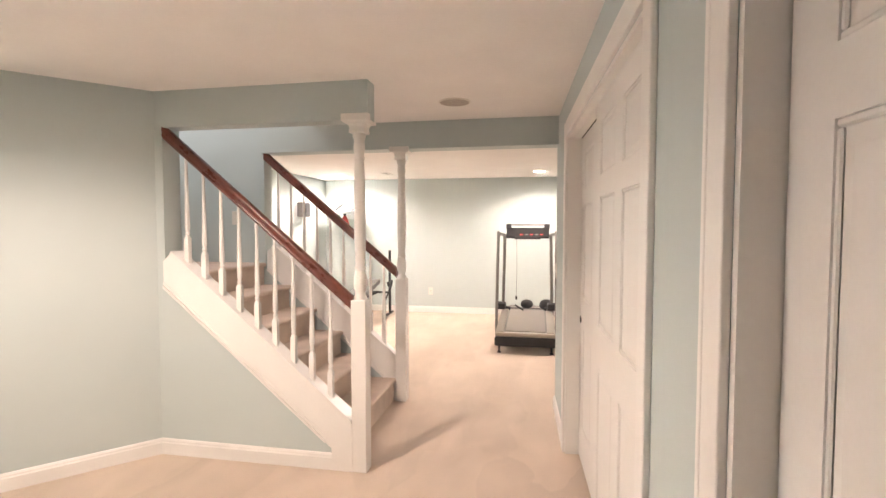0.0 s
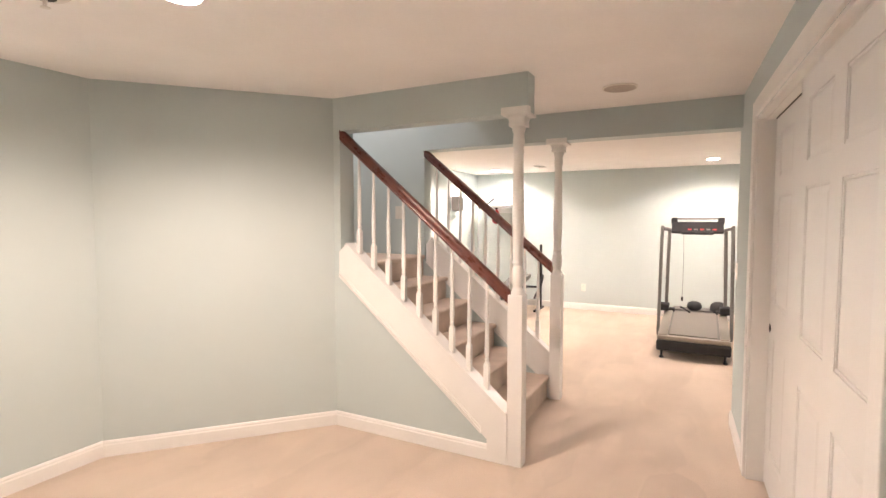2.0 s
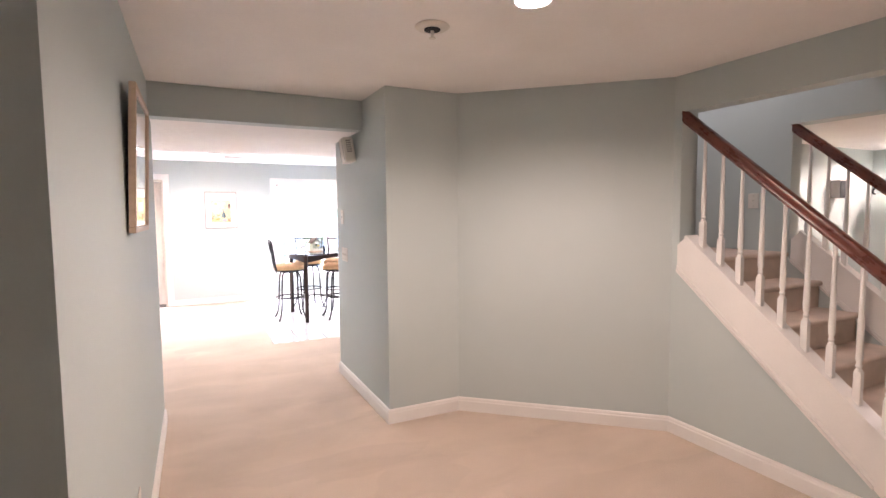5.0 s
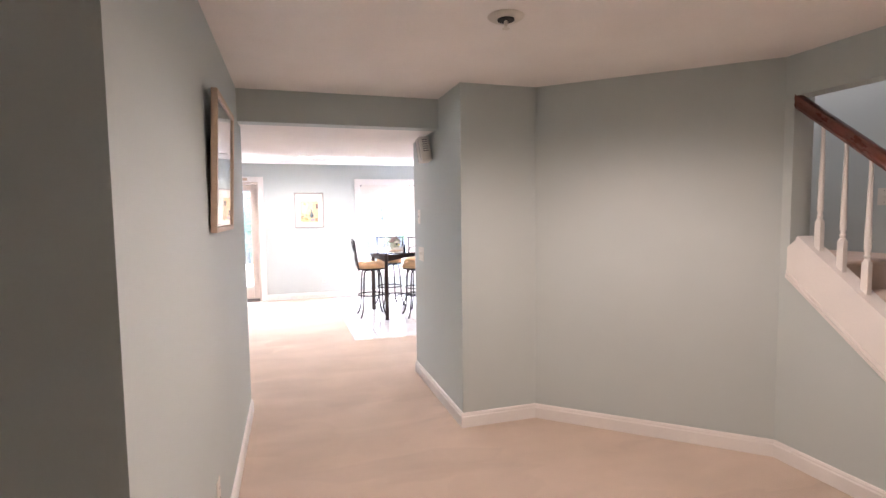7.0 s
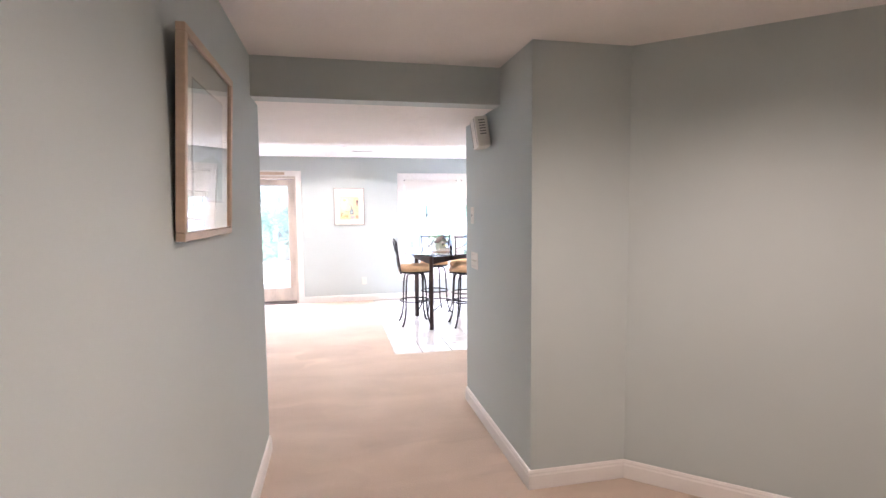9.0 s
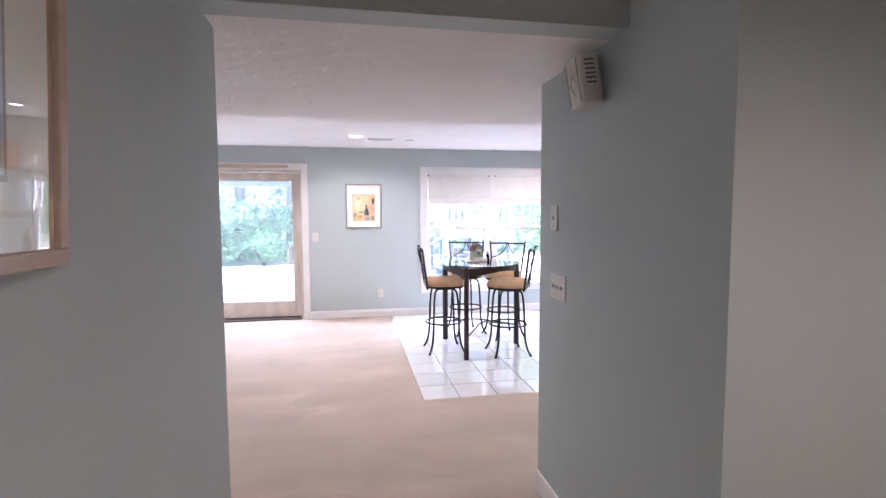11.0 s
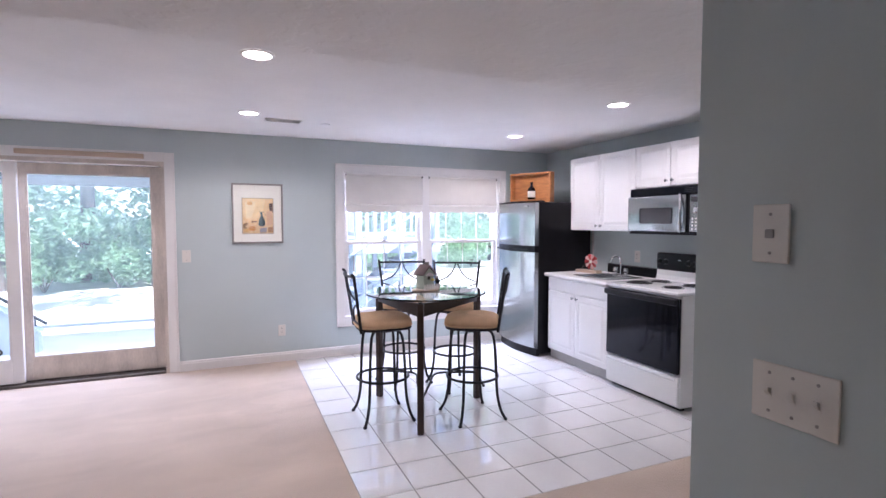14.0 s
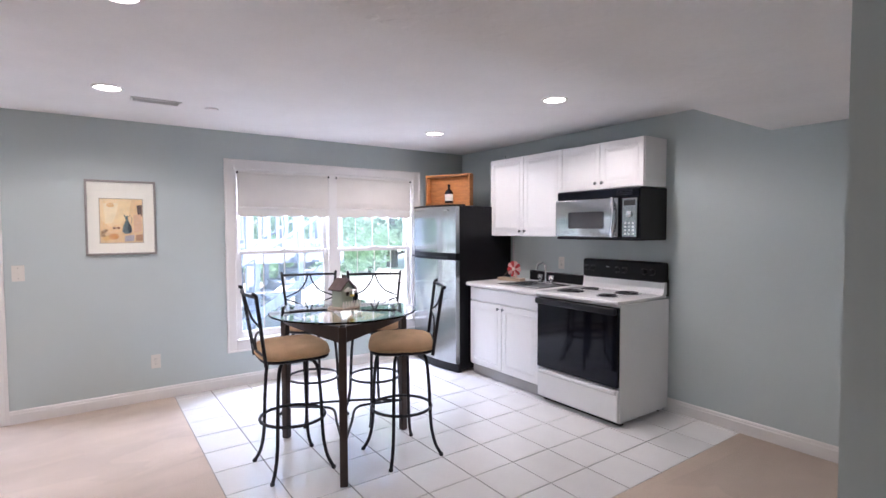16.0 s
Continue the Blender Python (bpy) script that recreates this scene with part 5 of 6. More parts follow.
# ---- table and stools ----
TX, TY, TR = -7.365, 1.795, 0.475
t = thing("round_table", pose(TX, TY, 0.001), "round glass-topped counter-height table on three dark legs", "table")
bm = lathe(B(), [(0.455, 0.9035), (0.462, 0.9065), (0.462, 0.9115), (0.455, 0.9145)], 64)
tg = part("glass_top", bm, TABLEG, t, "clear round glass top with green edge")
legs = []
for a in (-25, 97, 212):
    c, s = math.cos(radians(a)), math.sin(radians(a))
    legs.append(Vector((c, s, 0)))
    part("leg", box(B(), -0.022, 0.022, -0.022, 0.022, 0, 0.895, 0.005), BRONZE, t, m=pose(TR * c, TR * s, 0, 0, 0, a))
    part("glass_pad", lathe(B(), [(0.015, 0.895), (0.015, 0.9033)], 14, pose(TR * c, TR * s, 0)), RUBBER, t)
for i in range(3):
    p, q = legs[i] * (TR - 0.02), legs[(i + 1) % 3] * (TR - 0.02)
    mid = (p + q) / 2
    bm = B()
    n = 12
    prev = None
    side = Vector((-(q - p).y, (q - p).x, 0)).normalized() * 0.017
    for k in range(n + 1):
        f = k / n
        w = p.lerp(q, f) + mid.normalized() * 0.11 * math.sin(math.pi * f)
        top, low = 0.893, 0.800 + 0.045 * math.sin(math.pi * f)
        now = [bm.verts.new(w + o + Vector((0, 0, z))) for o, z in ((side, low), (-side, low), (-side, top), (side, top))]
        if prev:
            for j in range(4):
                bm.faces.new((prev[j], prev[(j + 1) % 4], now[(j + 1) % 4], now[j]))
        else:
            bm.faces.new(now)
        prev = now
    bm.faces.new(prev)
    part("apron", bm, BRONZE, t)
    mid2 = mid * 0.40
    part("stretcher", tube(B(), bent([p + Vector((0, 0, 0.215)), p.lerp(mid2, 0.55) + Vector((0, 0, 0.26)), mid2 + Vector((0, 0, 0.285)), q.lerp(mid2, 0.55) + Vector((0, 0, 0.26)), q + Vector((0, 0, 0.215))]), 0.008, 8), IRON, t, smooth=True)


def stool(x, y, base_turn, swivel, label):
    t = thing("bar_stool", pose(x, y, 0.001, 0, 0, base_turn), label, "bar stool", "stools round the glass table")
    for k in range(4):
        a = radians(45 + 90 * k)
        c, s = math.cos(a), math.sin(a)
        prof = [(0.085, 0.652), (0.130, 0.648), (0.162, 0.605), (0.178, 0.47), (0.186, 0.305), (0.194, 0.18), (0.218, 0.075), (0.256, 0.008)]
        leg = part("leg", tube(B(), bent([(r * c, r * s, z) for r, z in prof], 4), 0.0105, 8), IRON, t, smooth=True)
        part("foot_cap", lathe(B(), [(0.013, 0.0), (0.014, 0.008), (0.011, 0.018)], 10, pose(0.257 * c, 0.257 * s, 0)), RUBBER, leg)
    part("foot_ring", ring(B(), (0, 0, 0.305), 0.190, 0.0095), IRON, t, smooth=True)
    part("swivel_plate", lathe(B(), [(0.10, 0.646), (0.10, 0.66), (0.085, 0.664), (0.085, 0.676)], 20), IRON, t)
    top = pose(0, 0, 0, 0, 0, swivel - base_turn)

    def squircle(r, p, n=36):
        out = []
        for k in range(n):
            a = 2 * math.pi * k / n
            c, s = math.cos(a), math.sin(a)
            f = (abs(c) ** p + abs(s) ** p) ** (-1 / p)
            out.append((r * f * c, r * f * s))
        return out

    part("seat_frame", tube(B(), [(a, b, 0.682) for a, b in squircle(0.188, 4)], 0.010, 8, closed=True), IRON, t, m=top, smooth=True)
    bm = B()
    rows = [(0.150, 0.674), (0.185, 0.680), (0.200, 0.700), (0.203, 0.722), (0.192, 0.745), (0.165, 0.760), (0.11, 0.768), (0.04, 0.771)]
    rings = [[bm.verts.new((a + 0.004 * noise.noise((a * 9 + x, b * 9, z * 9)), b + 0.004 * noise.noise((b * 9, a * 9 + y, z * 7)), z + (0.005 * noise.noise((a * 12 + x, b * 12 + y, 1)) if z > 0.7 else 0))) for a, b in squircle(r, 3.6)] for r, z in rows]
    for a, b in zip(rings, rings[1:]):
        for k in range(36):
            bm.faces.new((a[k], a[(k + 1) % 36], b[(k + 1) % 36], b[k]))
    bm.faces.new(rings[0][::-1]), bm.faces.new(rings[-1])
    part("cushion", bm, SUEDE, t, "puffy tan suede cushion", m=top, smooth=True)
    part("cushion_piping", tube(B(), [(a, b, 0.700) for a, b in squircle(0.202, 3.6)], 0.0045, 6, closed=True), SUEDE, t, m=top, smooth=True)

    def bk(u, v):
        """A point of the back: u across, -1 to 1, v up, 0 to 1."""
        half = 0.165 + 0.045 * v
        return (u * half, -0.185 - 0.055 * v - 0.03 * (1 - u * u) * (0.3 + 0.7 * v), 0.665 + 0.405 * v)

    for s in (-1, 1):
        pts = [bk(s, v / 8) for v in range(9)]
        p = Vector(pts[-1])
        pts += [p + Vector((0.003 * s, -0.010, 0.012)), p + Vector((0.004 * s, -0.022, 0.012))]
        part("upright", tube(B(), pts, 0.0105, 8), IRON, t, m=top, smooth=True)
    part("top_rail", tube(B(), [bk(u / 6, 0.985) for u in range(-6, 7)], 0.0095, 8), IRON, t, m=top, smooth=True)
    part("lower_rail", tube(B(), [bk(u / 6, 0.16) for u in range(-6, 7)], 0.008, 8), IRON, t, m=top, smooth=True)
    for s in (-1, 1):
        part("scroll", tube(B(), bent([bk(0.04 * s, 0.97), bk(0.16 * s, 0.82), bk(0.45 * s, 0.66), bk(0.97 * s, 0.56)]), 0.0065, 6), IRON, t, m=top, smooth=True)
        part("scroll", tube(B(), bent([bk(0.97 * s, 0.52), bk(0.60 * s, 0.45), bk(0.25 * s, 0.33), bk(0.05 * s, 0.17)]), 0.0065, 6), IRON, t, m=top, smooth=True)
    return t


stool(-7.35, 1.45, 0, -4, "black iron swivel bar stool with tan cushion, tucked under the table")
stool(-7.11, 2.07, 0, 152, "black iron swivel bar stool with tan cushion, turned from the table")
stool(-8.06, 1.85, 10, -105, "black iron bar stool with tan cushion before the window")
stool(-7.80, 2.24, 10, -118, "black iron bar stool with tan cushion before the window")

t = thing("birdhouse_ornament", pose(-7.42, 1.82, 0.916, 0, 0, 112) @ Matrix.Diagonal((0.95, 0.95, 1.0, 1)), "pale green wooden birdhouse ornament with picket fence", "ornament")
part("tray", lathe(B(), [(0.10, 0), (0.105, 0.004), (0.10, 0.012)], 28, Matrix.Diagonal((1.25, 0.85, 1, 1))), BLOND, t, smooth=True)
SAGE = mat("sage_paint", (0.40, 0.46, 0.36), 0.7, tint=0.12, scale=20, fine=160, bump=0.01)
part("house", prism(B(), [(-0.055, 0.012), (0.055, 0.012), (0.055, 0.135), (0, 0.185), (-0.055, 0.135)], "y", -0.035, 0.055), SAGE, t)
for s in (-1, 1):
    bm = B()
    prism(bm, [(0, 0.196), (0, 0.184), (s * 0.075, 0.117), (s * 0.080, 0.127)], "y", -0.052, 0.068)
    part("roof_board", bm, mat("brown_shingle", (0.17, 0.12, 0.11), 0.8, tint=0.25, scale=30, fine=200, bump=0.02), t)
part("chimney", box(B(), 0.012, 0.036, 0.0, 0.026, 0.155, 0.215, 0.002), BARK, t)
part("porch_roof", prism(B(), [(-0.035, 0.118), (0, 0.138), (0.035, 0.118), (0.035, 0.112), (-0.035, 0.112)], "y", -0.058, -0.036), MATBOARD, t)
part("entry_hole", lathe(B(), [(0.014, 0), (0.014, 0.002)], 16, pose(0, -0.035, 0.095, 90, 0, 0)), DARK, t)
part("flower_patch", lathe(B(), [(0.002, 0), (0.016, 0.006), (0.018, 0.014), (0.004, 0.022)], 12, pose(0.035, -0.045, 0.07)), mat("yellow_paint", (0.62, 0.48, 0.08), 0.7), t, smooth=True)
fence = part("fence_rail", box(B(), -0.085, 0.085, -0.074, -0.070, 0.026, 0.032), MATBOARD, t)
for k in range(7):
    x = -0.08 + k * 0.0265
    part("picket", prism(B(), [(x - 0.007, 0.010), (x + 0.007, 0.010), (x + 0.007, 0.045), (x, 0.055), (x - 0.007, 0.045)], "y", -0.079, -0.074), MATBOARD, fence)
t2 = thing("glass_jar", pose(-7.60, 1.99, 0.916), "small dark glass jar on the table", "jar")
part("jar_body", lathe(B(), [(0.018, 0), (0.020, 0.004), (0.020, 0.05), (0.012, 0.06), (0.012, 0.07)], 16), BLACKG, t2, smooth=True)
part("lid", lathe(B(), [(0.014, 0.068), (0.014, 0.085), (0.010, 0.088)], 14), PEWTER, t2, smooth=True)
# ---- exercise room ----
t = thing("treadmill", pose(-0.20, 5.95, 0.001), "grey folding treadmill with black console and rails", "treadmill")
part("deck", prism(B(), [(0.02, 0.075), (0.0, 0.09), (0.0, 0.205), (0.03, 0.225), (1.24, 0.318), (1.24, 0.15)], "x", -0.335, 0.335), GREYM, t)
part("belt", prism(B(), [(0.10, 0.2325), (1.12, 0.311), (1.12, 0.317), (0.10, 0.2385)], "x", -0.225, 0.225), TMDECK, t, "worn silver-grey running belt")
for s in (-1, 1):
    part("side_rail", prism(B(), [(0.03, 0.222), (0.03, 0.246), (1.17, 0.334), (1.17, 0.31)], "x", s * 0.29 - 0.045, s * 0.29 + 0.045), TMRAIL, t, "brushed aluminium foot rail")
    part("end_cap", box(B(), s * 0.275 - 0.05, s * 0.275 + 0.05, 1.10, 1.19, 0.31, 0.355, 0.012), RUBBER, t)
    part("foot", lathe(B(), [(0.022, 0), (0.022, 0.012), (0.012, 0.02), (0.012, 0.10)], 14, pose(s * 0.295, 0.03, 0)), RUBBER, t, smooth=True)
    part("front_foot", lathe(B(), [(0.03, 0), (0.03, 0.02), (0.02, 0.10)], 14, pose(s * 0.29, 1.2, 0)), RUBBER, t, smooth=True)
    part("upright", tube(B(), bent([(s * 0.355, 0.42, 0.15), (s * 0.360, 0.45, 0.30), (s * 0.355, 0.62, 1.28), (s * 0.350, 0.66, 1.335), (s * 0.335, 0.78, 1.345), (s * 0.30, 1.02, 1.33)], 5), 0.019, 10), GREYM, t, smooth=True)
    part("inner_post", tube(B(), [(s * 0.325, 1.12, 0.22), (s * 0.300, 1.04, 1.32)], 0.020, 10), GREYM, t, smooth=True)
    part("pivot_box", box(B(), s * 0.33 - 0.07, s * 0.33 + 0.045, 0.95, 1.15, 0.34, 0.42, 0.015), RUBBER, t)
part("rear_bumper", box(B(), -0.345, 0.345, -0.025, 0.03, 0.085, 0.19, 0.016), RUBBER, t)
part("bumper_lip", box(B(), -0.34, 0.34, -0.012, 0.06, 0.192, 0.238, 0.012), TMRAIL, t)
for x, rx, rz, z in ((-0.01, 0.085, 0.055, 0.375), (0.255, 0.095, 0.075, 0.365)):
    prof = [(0.3, -1.0), (0.75, -0.85), (0.98, -0.4), (1.0, 0.1), (0.85, 0.65), (0.5, 0.93), (0.1, 1.0)]
    part("motor_pod", lathe(B(), prof, 20, pose(x, 1.28, z) @ Matrix.Diagonal((rx, 0.12, rz, 1))), RUBBER, t, "black rounded plastic pod", smooth=True)
part("motor_tray", box(B(), -0.26, 0.30, 1.20, 1.42, 0.10, 0.335, 0.015), GREYM, t)
con = part("console", prism(B(), [(0.94, 1.285), (0.925, 1.31), (1.03, 1.425), (1.09, 1.42), (1.08, 1.285)], "x", -0.275, 0.275), RUBBER, t, "black control console")
part("screen", prism(B(), [(0.975, 1.360), (0.972, 1.363), (1.012, 1.407), (1.015, 1.404)], "x", -0.16, 0.20), DARK, con)
for k in range(5):
    part("key", prism(B(), [(0.942, 1.324), (0.939, 1.327), (0.955, 1.345), (0.958, 1.342)], "x", -0.10 + k * 0.065, -0.06 + k * 0.065), GREYM if k % 2 else RED, con)
part("front_bar", tube(B(), [(-0.31, 0.98, 1.325), (0.31, 0.98, 1.325)], 0.017, 10), GREYM, t, smooth=True)
part("cup_tray", box(B(), -0.17, 0.17, 0.88, 0.96, 1.275, 1.31, 0.012), RUBBER, t)
for s in (-1, 1):
    part("console_horn", box(B(), s * 0.25 - 0.035, s * 0.25 + 0.035, 1.03, 1.09, 1.40, 1.475, 0.012), RUBBER, con)
part("top_handle", tube(B(), [(-0.25, 1.06, 1.462), (0.25, 1.06, 1.462)], 0.010, 8), GREYM, con, smooth=True)
part("safety_cord", tube(B(), bent([(-0.14, 0.93, 1.28), (-0.135, 0.93, 0.9), (-0.14, 0.93, 0.52)]), 0.002, 5), RUBBER, t)
part("cord_clip", box(B(), -0.152, -0.128, 0.92, 0.94, 0.48, 0.53, 0.004), RUBBER, t)
part("lever", tube(B(), [(-0.16, 1.0, 0.40), (-0.05, 1.02, 0.33)], 0.010, 8), RUBBER, t)

# speed bag on its wall bracket
t = thing("speed_bag_platform", pose(-3.2, 8.44, 1.66), "white round speed-bag platform bracketed to the wall", "speed bag platform")
part("backing_board", box(B(), -0.20, 0.20, -0.03, 0, -0.10, 0.18, 0.004), PALEW, t)
part("drum", lathe(B(), [(0.27, -0.012), (0.28, 0.0), (0.28, 0.03), (0.26, 0.035)], 36, pose(0, -0.34, 0)), PALEW, t, smooth=True)
for s in (-1, 1):
    part("strut", tube(B(), [(s * 0.16, -0.02, 0.16), (s * 0.14, -0.42, 0.035)], 0.012, 8), IRON, t, smooth=True)
    part("corner_hook", tube(B(), bent([(s * 0.29, -0.34, -0.02), (s * 0.32, -0.34, 0.0), (s * 0.31, -0.34, 0.06)]), 0.012, 6), IRON, t, smooth=True)
part("swivel", lathe(B(), [(0.02, -0.012), (0.025, -0.03), (0.01, -0.05)], 12, pose(0, -0.34, 0)), IRON, t)
b = thing("speed_bag", pose(-3.2, 8.10, 1.62), "small red leather speed bag hanging under its platform", "speed bag")
part("bag", lathe(B(), [(0.01, 0.0), (0.03, -0.02), (0.055, -0.08), (0.075, -0.15), (0.07, -0.20), (0.04, -0.235), (0.005, -0.245)], 20), RED, b, smooth=True)
part("loop", tube(B(), [(0, 0, -0.01), (0, 0, 0.012)], 0.006, 6), RUBBER, b)
t = thing("wall_speaker", pose(-3.68, 7.47, 1.70, 0, 0, 90), "small grey box speaker on the gym wall", "speaker")
part("cabinet", box(B(), -0.09, 0.09, -0.13, 0, -0.11, 0.11, 0.008), GREYM, t)
part("grille", box(B(), -0.08, 0.08, -0.134, -0.129, -0.10, 0.10, 0.003), RUBBER, t)

t = thing("weight_bench", pose(-2.42, 8.02, 0.001), "black steel weight bench with grey padded seat", "weight bench")
for s in (-0.46, -0.02):
    part("rack_post", tube(B(), [(s, 0.1, 0.02), (s, 0.1, 1.05)], 0.022, 8), IRON, t)
    part("foot_bar", tube(B(), [(s, -0.22, 0.022), (s, 0.26, 0.022)], 0.020, 8), IRON, t)
    part("bar_hook", tube(B(), bent([(s, 0.1, 0.46), (s, 0.02, 0.47), (s, -0.02, 0.54)]), 0.014, 8), IRON, t, smooth=True)
part("cross_bar", tube(B(), [(-0.46, 0.1, 0.36), (-0.02, 0.1, 0.36)], 0.018, 8), IRON, t)
part("spine", tube(B(), [(-0.24, 0.1, 0.36), (-0.24, -1.35, 0.34)], 0.024, 8), IRON, t)
part("front_leg", tube(B(), [(-0.24, -1.30, 0.34), (-0.24, -1.38, 0.02)], 0.022, 8), IRON, t)
part("front_foot_bar", tube(B(), [(-0.44, -1.38, 0.022), (-0.04, -1.38, 0.022)], 0.020, 8), IRON, t)
part("back_pad", prism(B(), [(-1.0, 0.37), (-1.0, 0.43), (-0.15, 0.60), (-0.13, 0.54)], "x", -0.37, -0.11), GREYM, t, "grey vinyl back pad")
part("seat_pad", box(B(), -0.39, -0.09, -1.40, -1.03, 0.36, 0.43, 0.02, 3), GREYM, t, "grey vinyl seat pad")
part("leg_curl", tube(B(), bent([(-0.24, -1.35, 0.34), (-0.24, -1.55, 0.40), (-0.24, -1.68, 0.30), (-0.24, -1.70, 0.12)]), 0.020, 8), IRON, t, smooth=True)
for z, y in ((0.14, -1.70), (0.40, -1.56)):
    part("foam_roll", tube(B(), [(-0.42, y, z), (-0.06, y, z)], 0.045, 14), RUBBER, t, smooth=True)
part("pulley_arm", tube(B(), bent([(-0.02, 0.1, 0.50), (0.08, -0.12, 0.58), (0.14, -0.4, 0.50), (0.12, -0.7, 0.3)]), 0.016, 8), IRON, t, smooth=True)

# ---- outdoors ----
structure("ground", box(B(), -600, -9.34, -500, 500, -0.30, -0.12), LAWN, "pale gravel and dry grass outside", "ground")
structure("patio", box(B(), -11.9, -9.335, -4.5, 3.2, -0.118, -0.05, 0.01), CONCRETE, "pale concrete patio in bright light", "patio")


def leaves(bm, centre, size, count, rng, leaf=0.10):
    for _ in range(count):
        v = Vector((rng.gauss(0, 1), rng.gauss(0, 1), rng.gauss(0, 1))).normalized() * (rng.random() ** 0.45)
        p = Vector(centre) + Vector((v.x * size[0], v.y * size[1], v.z * size[2]))
        a = Vector((rng.gauss(0, 1), rng.gauss(0, 1), rng.gauss(0, 0.6))).normalized()
        b = a.cross(Vector((rng.gauss(0, 1), rng.gauss(0, 1), rng.gauss(0, 1)))).normalized()
        n = a.cross(b) * leaf * 0.18
        s = leaf * rng.uniform(0.6, 1.4)
        q = [bm.verts.new(p + w) for w in (-a * s, b * s * 0.42 + n, a * s, -b * s * 0.42 + n)]
        bm.faces.new((q[0], q[1], q[2])), bm.faces.new((q[0], q[2], q[3]))


def tree(x, y, high, spread, count, seed, lean=0.0, low=1.2, leaf=0.11, bark=None, girth=1.0, label="broadleaf tree with grey trunk and light summer foliage"):
    rng = random.Random(seed)
    t = thing("tree", pose(x, y, -0.13), label, "tree", "trees behind the patio")
    bm = B()
    r0 = high * 0.022 * girth
    trunk = [(lean * f * high + 0.05 * math.sin(seed + 5 * f), 0.05 * math.cos(seed * 2 + 4 * f), f * high * 0.85) for f in [k / 10 for k in range(11)]]
    tube(bm, trunk, [r0 * (1.25 - 0.95 * k / 10) for k in range(11)], 10)
    tips = []
    for k in range(11):
        f = rng.uniform(low / high, 0.82)
        a = rng.uniform(0, 2 * math.pi)
        p = Vector((lean * f * high, 0, f * high))
        e = p + Vector((math.cos(a) * spread * rng.uniform(0.5, 1), math.sin(a) * spread * rng.uniform(0.5, 1), rng.uniform(0.1, 0.7)))
        tube(bm, [p, p.lerp(e, 0.5) + Vector((0, 0, -0.08)), e], [r0 * 0.35, r0 * 0.22, r0 * 0.08], 6)
        tips += [e, p.lerp(e, 0.6)]
    part("trunk", bm, bark or BARK, t, smooth=True)
    bm = B()
    for e in tips:
        leaves(bm, e, (rng.uniform(0.5, 0.9) * spread * 0.5, rng.uniform(0.5, 0.9) * spread * 0.5, rng.uniform(0.25, 0.5)), count // len(tips), rng, leaf)
    part("crown", bm, LEAF, t, "loose leafy crown")


for i, (x, y, h, s, n, lean, low) in enumerate([
    (-17.8, -1.2, 8.5, 2.0, 3639, 0.0, 2.4), (-18.0, -4.4, 6.5, 1.9, 3639, 0.03, 1.0), (-19.5, -3.0, 8.0, 2.4, 3639, 0.0, 0.6), (-18.0, 1.2, 7.0, 2.1, 3500, -0.02, 1.0),
    (-20.5, -6.5, 8.0, 2.5, 2940, 0.0, 0.5), (-21.0, 0.0, 8.5, 2.6, 2940, 0.0, 0.5), (-19.5, 4.0, 8.0, 2.4, 2940, 0.0, 0.7), (-18.5, 10.0, 7.5, 2.3, 2940, 0.0, 0.8), (-22.0, 10.5, 9.0, 2.8, 2520, 0.0, 0.5),
    (-22.5, 6.5, 9.0, 2.8, 2520, 0.0, 0.5), (-23.0, -9.5, 9.0, 2.8, 2520, 0.0, 0.5)]):
    tree(x, y, h, s, n * 2, i + 3, lean, low, 0.095)


tree(-13.3, -2.95, 5.5, 1.1, 900, 77, 0.05, 2.6, 0.11, BIRCH, 0.55, "slim leaning tree with pale bark by the patio")


def shrub(x, y, r, high, seed):
    rng = random.Random(seed)
    t = thing("shrub", pose(x, y, -0.13), "low leafy green shrub at the garden edge", "shrub", "shrubs behind the patio")
    bm = B()
    for k in range(6):
        a = rng.uniform(0, 6.28)
        tube(bm, [(0, 0, 0), (math.cos(a) * r * 0.5, math.sin(a) * r * 0.5, high * 0.7)], [0.02, 0.006], 6)
    part("stems", bm, BARK, t)
    bm = B()
    for k in range(12):
        a = rng.uniform(0, 6.28)
        rr = rng.uniform(0, r * 0.8)
        leaves(bm, (math.cos(a) * rr, math.sin(a) * rr, rng.uniform(0.35, 0.95) * high), (r * 0.4, r * 0.4, high * 0.3), 260, rng, 0.07)
    part("foliage", bm, LEAF, t)


for i, (x, y, r, h) in enumerate([(-15.2, -3.4, 0.9, 1.2), (-15.6, -0.6, 1.0, 1.5), (-15.0, 0.7, 0.8, 1.1), (-16.0, -6.0, 1.1, 1.4), (-16.5, 2.4, 1.0, 1.3), (-17.0, 5.0, 1.1, 1.3), (-15.4, -2.0, 0.8, 1.0), (-17.4, 8.2, 1.2, 1.4)]):
    shrub(x - 2.2, y, r, h, 40 + i)

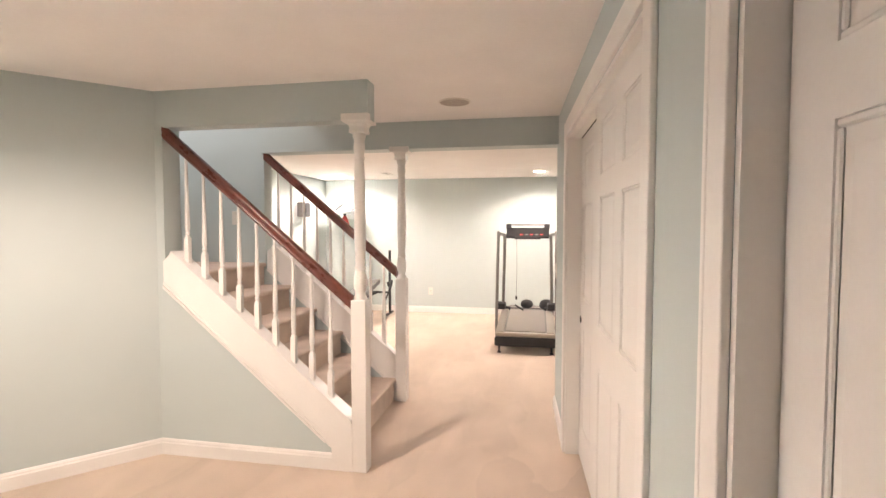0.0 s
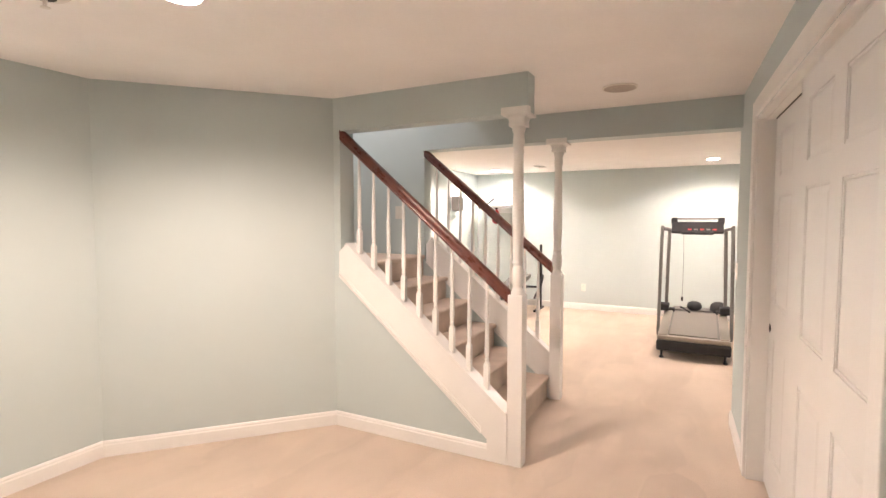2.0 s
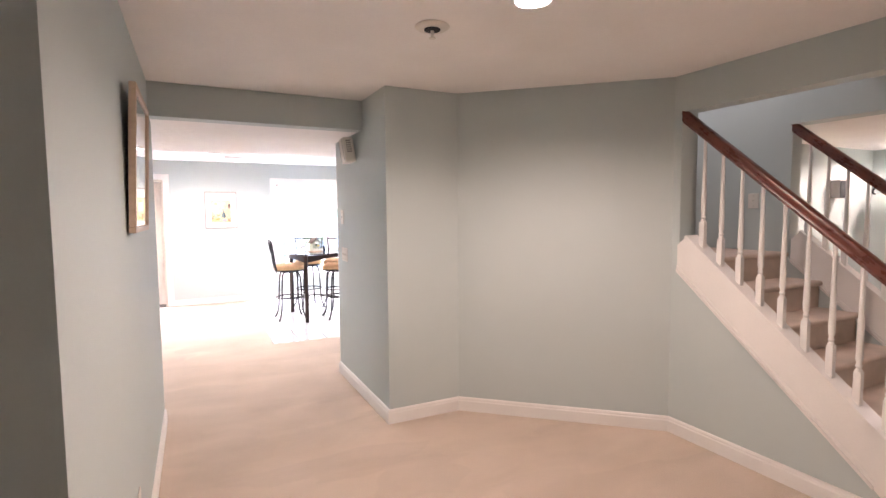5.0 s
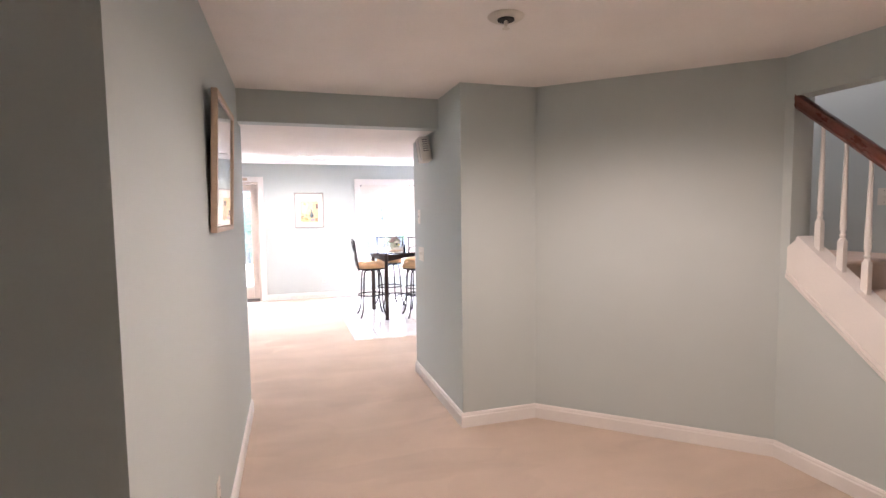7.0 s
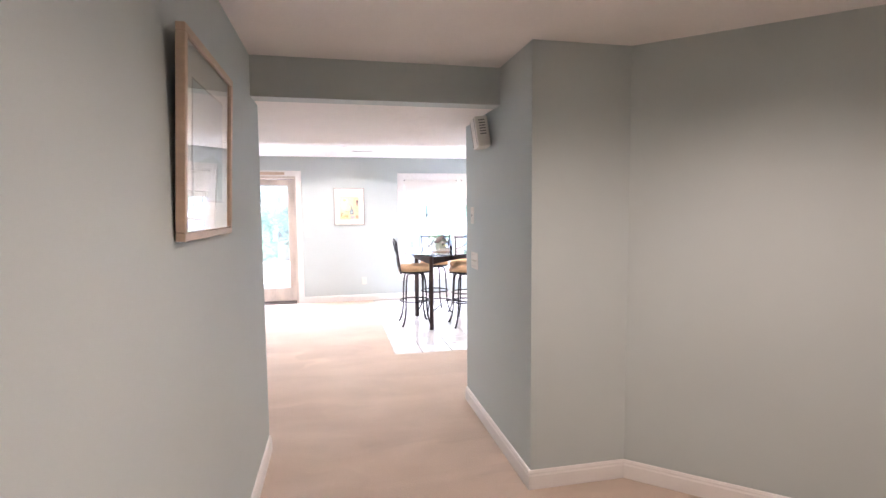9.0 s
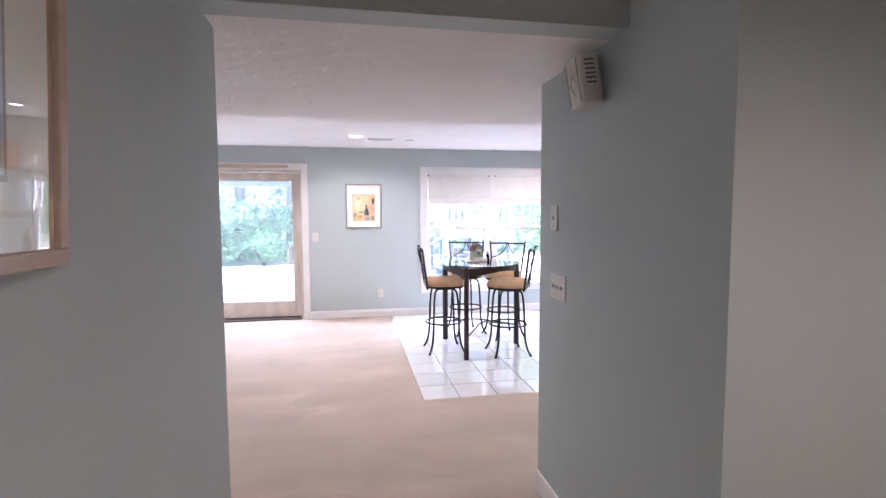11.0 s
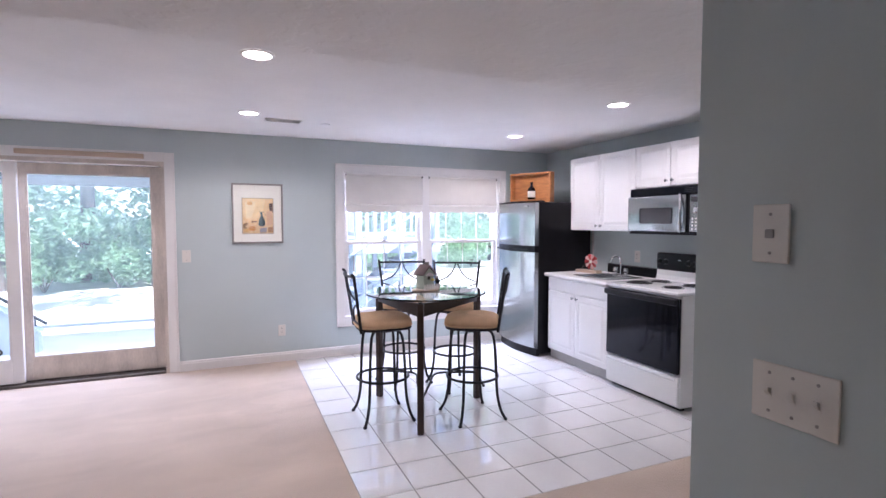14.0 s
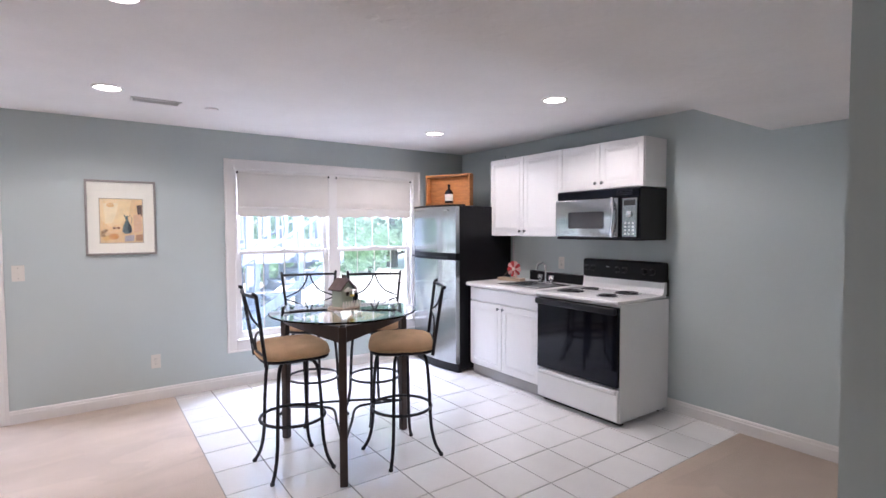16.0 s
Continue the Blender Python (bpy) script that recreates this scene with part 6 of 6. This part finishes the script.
# dense edge of the wood behind the garden
rng = np.random.default_rng(11)
places, sizes = [], []
for k in range(300):
    cx, cy = rng.uniform(-26, -19.3), rng.uniform(-19, 15)
    top = 5.6 + 1.5 * math.sin(cy * 0.7) + 0.8 * math.sin(cy * 1.9 + 1) + (-19.3 - cx) * 0.35
    cz, r = rng.uniform(0.2, max(1.0, top)), rng.uniform(0.7, 1.35)
    d = rng.normal(size=(280, 3))
    d *= (rng.uniform(0.3, 1.0, (280, 1)) ** 0.4) / np.linalg.norm(d, axis=1, keepdims=True)
    places.append(np.array((cx, cy, cz)) + d * np.array((r, r, r * 0.75)))
    sizes.append(np.full(280, 0.11) * rng.uniform(0.6, 1.4, 280))
places, sizes = np.concatenate(places), np.concatenate(sizes)[:, None]
places[:, 2] = np.maximum(places[:, 2], -0.05)
a = rng.normal(size=places.shape) * np.array((1, 1, 0.6))
a /= np.linalg.norm(a, axis=1, keepdims=True)
b = np.cross(a, rng.normal(size=places.shape))
b /= np.linalg.norm(b, axis=1, keepdims=True)
lift = np.cross(a, b) * sizes * 0.18
corners = np.stack((places - a * sizes, places + b * sizes * 0.45 + lift, places + a * sizes, places - b * sizes * 0.45 + lift), 1).reshape(-1, 3)
first = np.arange(len(places))[:, None] * 4
faces = np.concatenate((first + np.array((0, 1, 2)), first + np.array((0, 2, 3))))
me = bpy.data.meshes.new("woodland_edge")
me.from_pydata(corners.tolist(), [], faces.tolist())
me.materials.append(LEAF)
tagged(new("woodland_edge", me), "dense pale green woodland edge behind the garden", "woodland", kind="stuff")

# outside stair wall seen past the left-hand glass panel
t = thing("outside_stair", pose(-10.9, 0, -0.05), "pale painted side of an outside stair with a dark handrail", "stairs")
part("stair_side", prism(B(), [(-3.4, 0.0), (-1.62, 0.0), (-1.62, 0.22), (-3.4, 1.62)], "x", -0.06, 0.06), STAIRP, t)
part("stair_cap", prism(B(), [(-1.60, 0.22), (-1.60, 0.25), (-3.4, 1.655), (-3.4, 1.62)], "x", -0.08, 0.08), STAIRP, t)
part("handrail", tube(B(), [(0.0, -1.55, 0.31), (0.0, -3.4, 1.75)], 0.018, 8), IRON, t)
for k in range(4):
    y = -1.66 - 0.45 * k
    part("rail_bracket", tube(B(), [(0, y, 0.22 + (-1.62 - y) * 0.786), (0, y, 0.31 + (-1.55 - y) * 0.778)], 0.010, 6), IRON, t)

# raised timber deck and its stair outside the window
t = thing("timber_deck", pose(-12.6, 3.2, -0.12), "weathered raised timber deck with pale railing", "deck")
DH = 1.24
# The unseen rear part is added to cast shade under the deck.
part("rim_joist", box(B(), -2.9, 1.0, -1.0, -0.95, DH - 0.18, DH), DECKW, t)
part("rim_joist", box(B(), 0.95, 1.0, -0.95, 0.45, DH - 0.18, DH), DECKW, t)
for k in range(27):
    part("deck_board", box(B(), -2.94 + 0.146 * k, -2.94 + 0.146 * k + 0.138, -0.98, 0.45, DH, DH + 0.03, 0.003), DECKW, t)
for x, y in ((0.93, -0.9), (0.93, 0.38), (-0.8, -0.9), (-0.8, 0.38), (-2.8, -0.9), (-2.8, 0.38)):
    part("post", box(B(), x - 0.05, x + 0.05, y - 0.05, y + 0.05, 0, DH + 0.95, 0.004), DECKW, t)
for z in (DH + 0.10, DH + 0.90):
    part("railing", box(B(), 0.90, 0.96, -0.95, 0.45, z, z + 0.06, 0.004), DECKW, t)
    part("railing", box(B(), -0.9, 0.90, -0.96, -0.90, z, z + 0.06, 0.004), DECKW, t)
for k in range(11):
    part("rail_slat", box(B(), 0.912, 0.948, -0.90 + 0.124 * k, -0.855 + 0.124 * k, DH + 0.16, DH + 0.90), DECKW, t)
for k in range(12):
    part("rail_slat", box(B(), -0.85 + 0.14 * k, -0.815 + 0.14 * k, -0.945, -0.915, DH + 0.16, DH + 0.90), DECKW, t)
s = thing("deck_stair", pose(-11.75, 2.3, -0.12) @ Matrix.Diagonal((1, 1, 0.82, 1)), "open timber stair descending from the deck", "stairs")
for x in (-0.45, 0.45):
    part("string_board", prism(B(), [(-0.75, 0.0), (-0.50, 0.0), (1.25, 1.30), (1.25, 1.52)], "x", x - 0.02, x + 0.02), DECKW, s)
for k in range(7):
    part("tread", box(B(), -0.43, 0.43, -0.62 + 0.25 * k, -0.36 + 0.25 * k, 0.17 + 0.19 * k, 0.205 + 0.19 * k, 0.004), DECKW, s)
for x in (-0.45, 0.45):
    part("stair_rail", tube(B(), [(x, -0.65, 0.95), (x, 1.2, 2.35)], 0.025, 8), DECKW, s)
    for k in range(4):
        part("rail_post", box(B(), x - 0.03, x + 0.03, -0.63 + 0.6 * k, -0.57 + 0.6 * k, 0.06 + 0.45 * k, 0.98 + 0.45 * k), DECKW, s)

# posts and beam in front of the patio
t = thing("porch_frame", pose(-11.4, -2.2, -0.05), "dark timber post and beam in front of the patio", "porch frame")
part("post", box(B(), -0.07, 0.07, -0.48, -0.32, 0.001, 1.945, 0.006), DARKW, t)
part("post", box(B(), -0.06, 0.06, 2.3, 2.42, 0.001, 1.945, 0.006), DARKW, t)
part("post", box(B(), -0.06, 0.06, -2.9, -2.78, 0.001, 1.945, 0.006), DARKW, t)
part("beam", box(B(), -0.06, 0.06, -2.95, 2.45, 1.945, 2.22, 0.006), DARKW, t)

# ---- tiled floor ----
tf = structure("floor_tiles", box(B(), WEST, -5.99, 1.03, KITCHEN_N, -0.1, -0.004), GROUT, "white glazed floor tiles in a square grid with thin grout", "tile floor")
xs = [-5.99] + [-6.288 - 0.3085 * k for k in range(10)] + [WEST]
ys = [1.03] + [1.319 + 0.309 * k for k in range(10)] + [KITCHEN_N]
whole = {}
for xa, xb in zip(xs, xs[1:]):
    for ya, yb in zip(ys, ys[1:]):
        wx, wy = round(xa - xb - 0.0065, 4), round(yb - ya - 0.0065, 4)
        if wx < 0.02 or wy < 0.02:
            continue
        if (wx, wy) not in whole:
            bm = box(B(), -wx / 2, wx / 2, -wy / 2, wy / 2, -0.012, 0, 0.0015, 1)
            bmesh.ops.recalc_face_normals(bm, faces=bm.faces)
            me = bpy.data.meshes.new("tile")
            bm.to_mesh(me)
            bm.free()
            me.materials.append(TILE)
            whole[wx, wy] = me
        ob = new("tile", whole[wx, wy])
        ob.parent = tf
        ob.matrix_basis = pose((xa + xb) / 2, (ya + yb) / 2, random.uniform(-0.0006, 0.0006), random.uniform(-0.08, 0.08), random.uniform(-0.08, 0.08), 0)
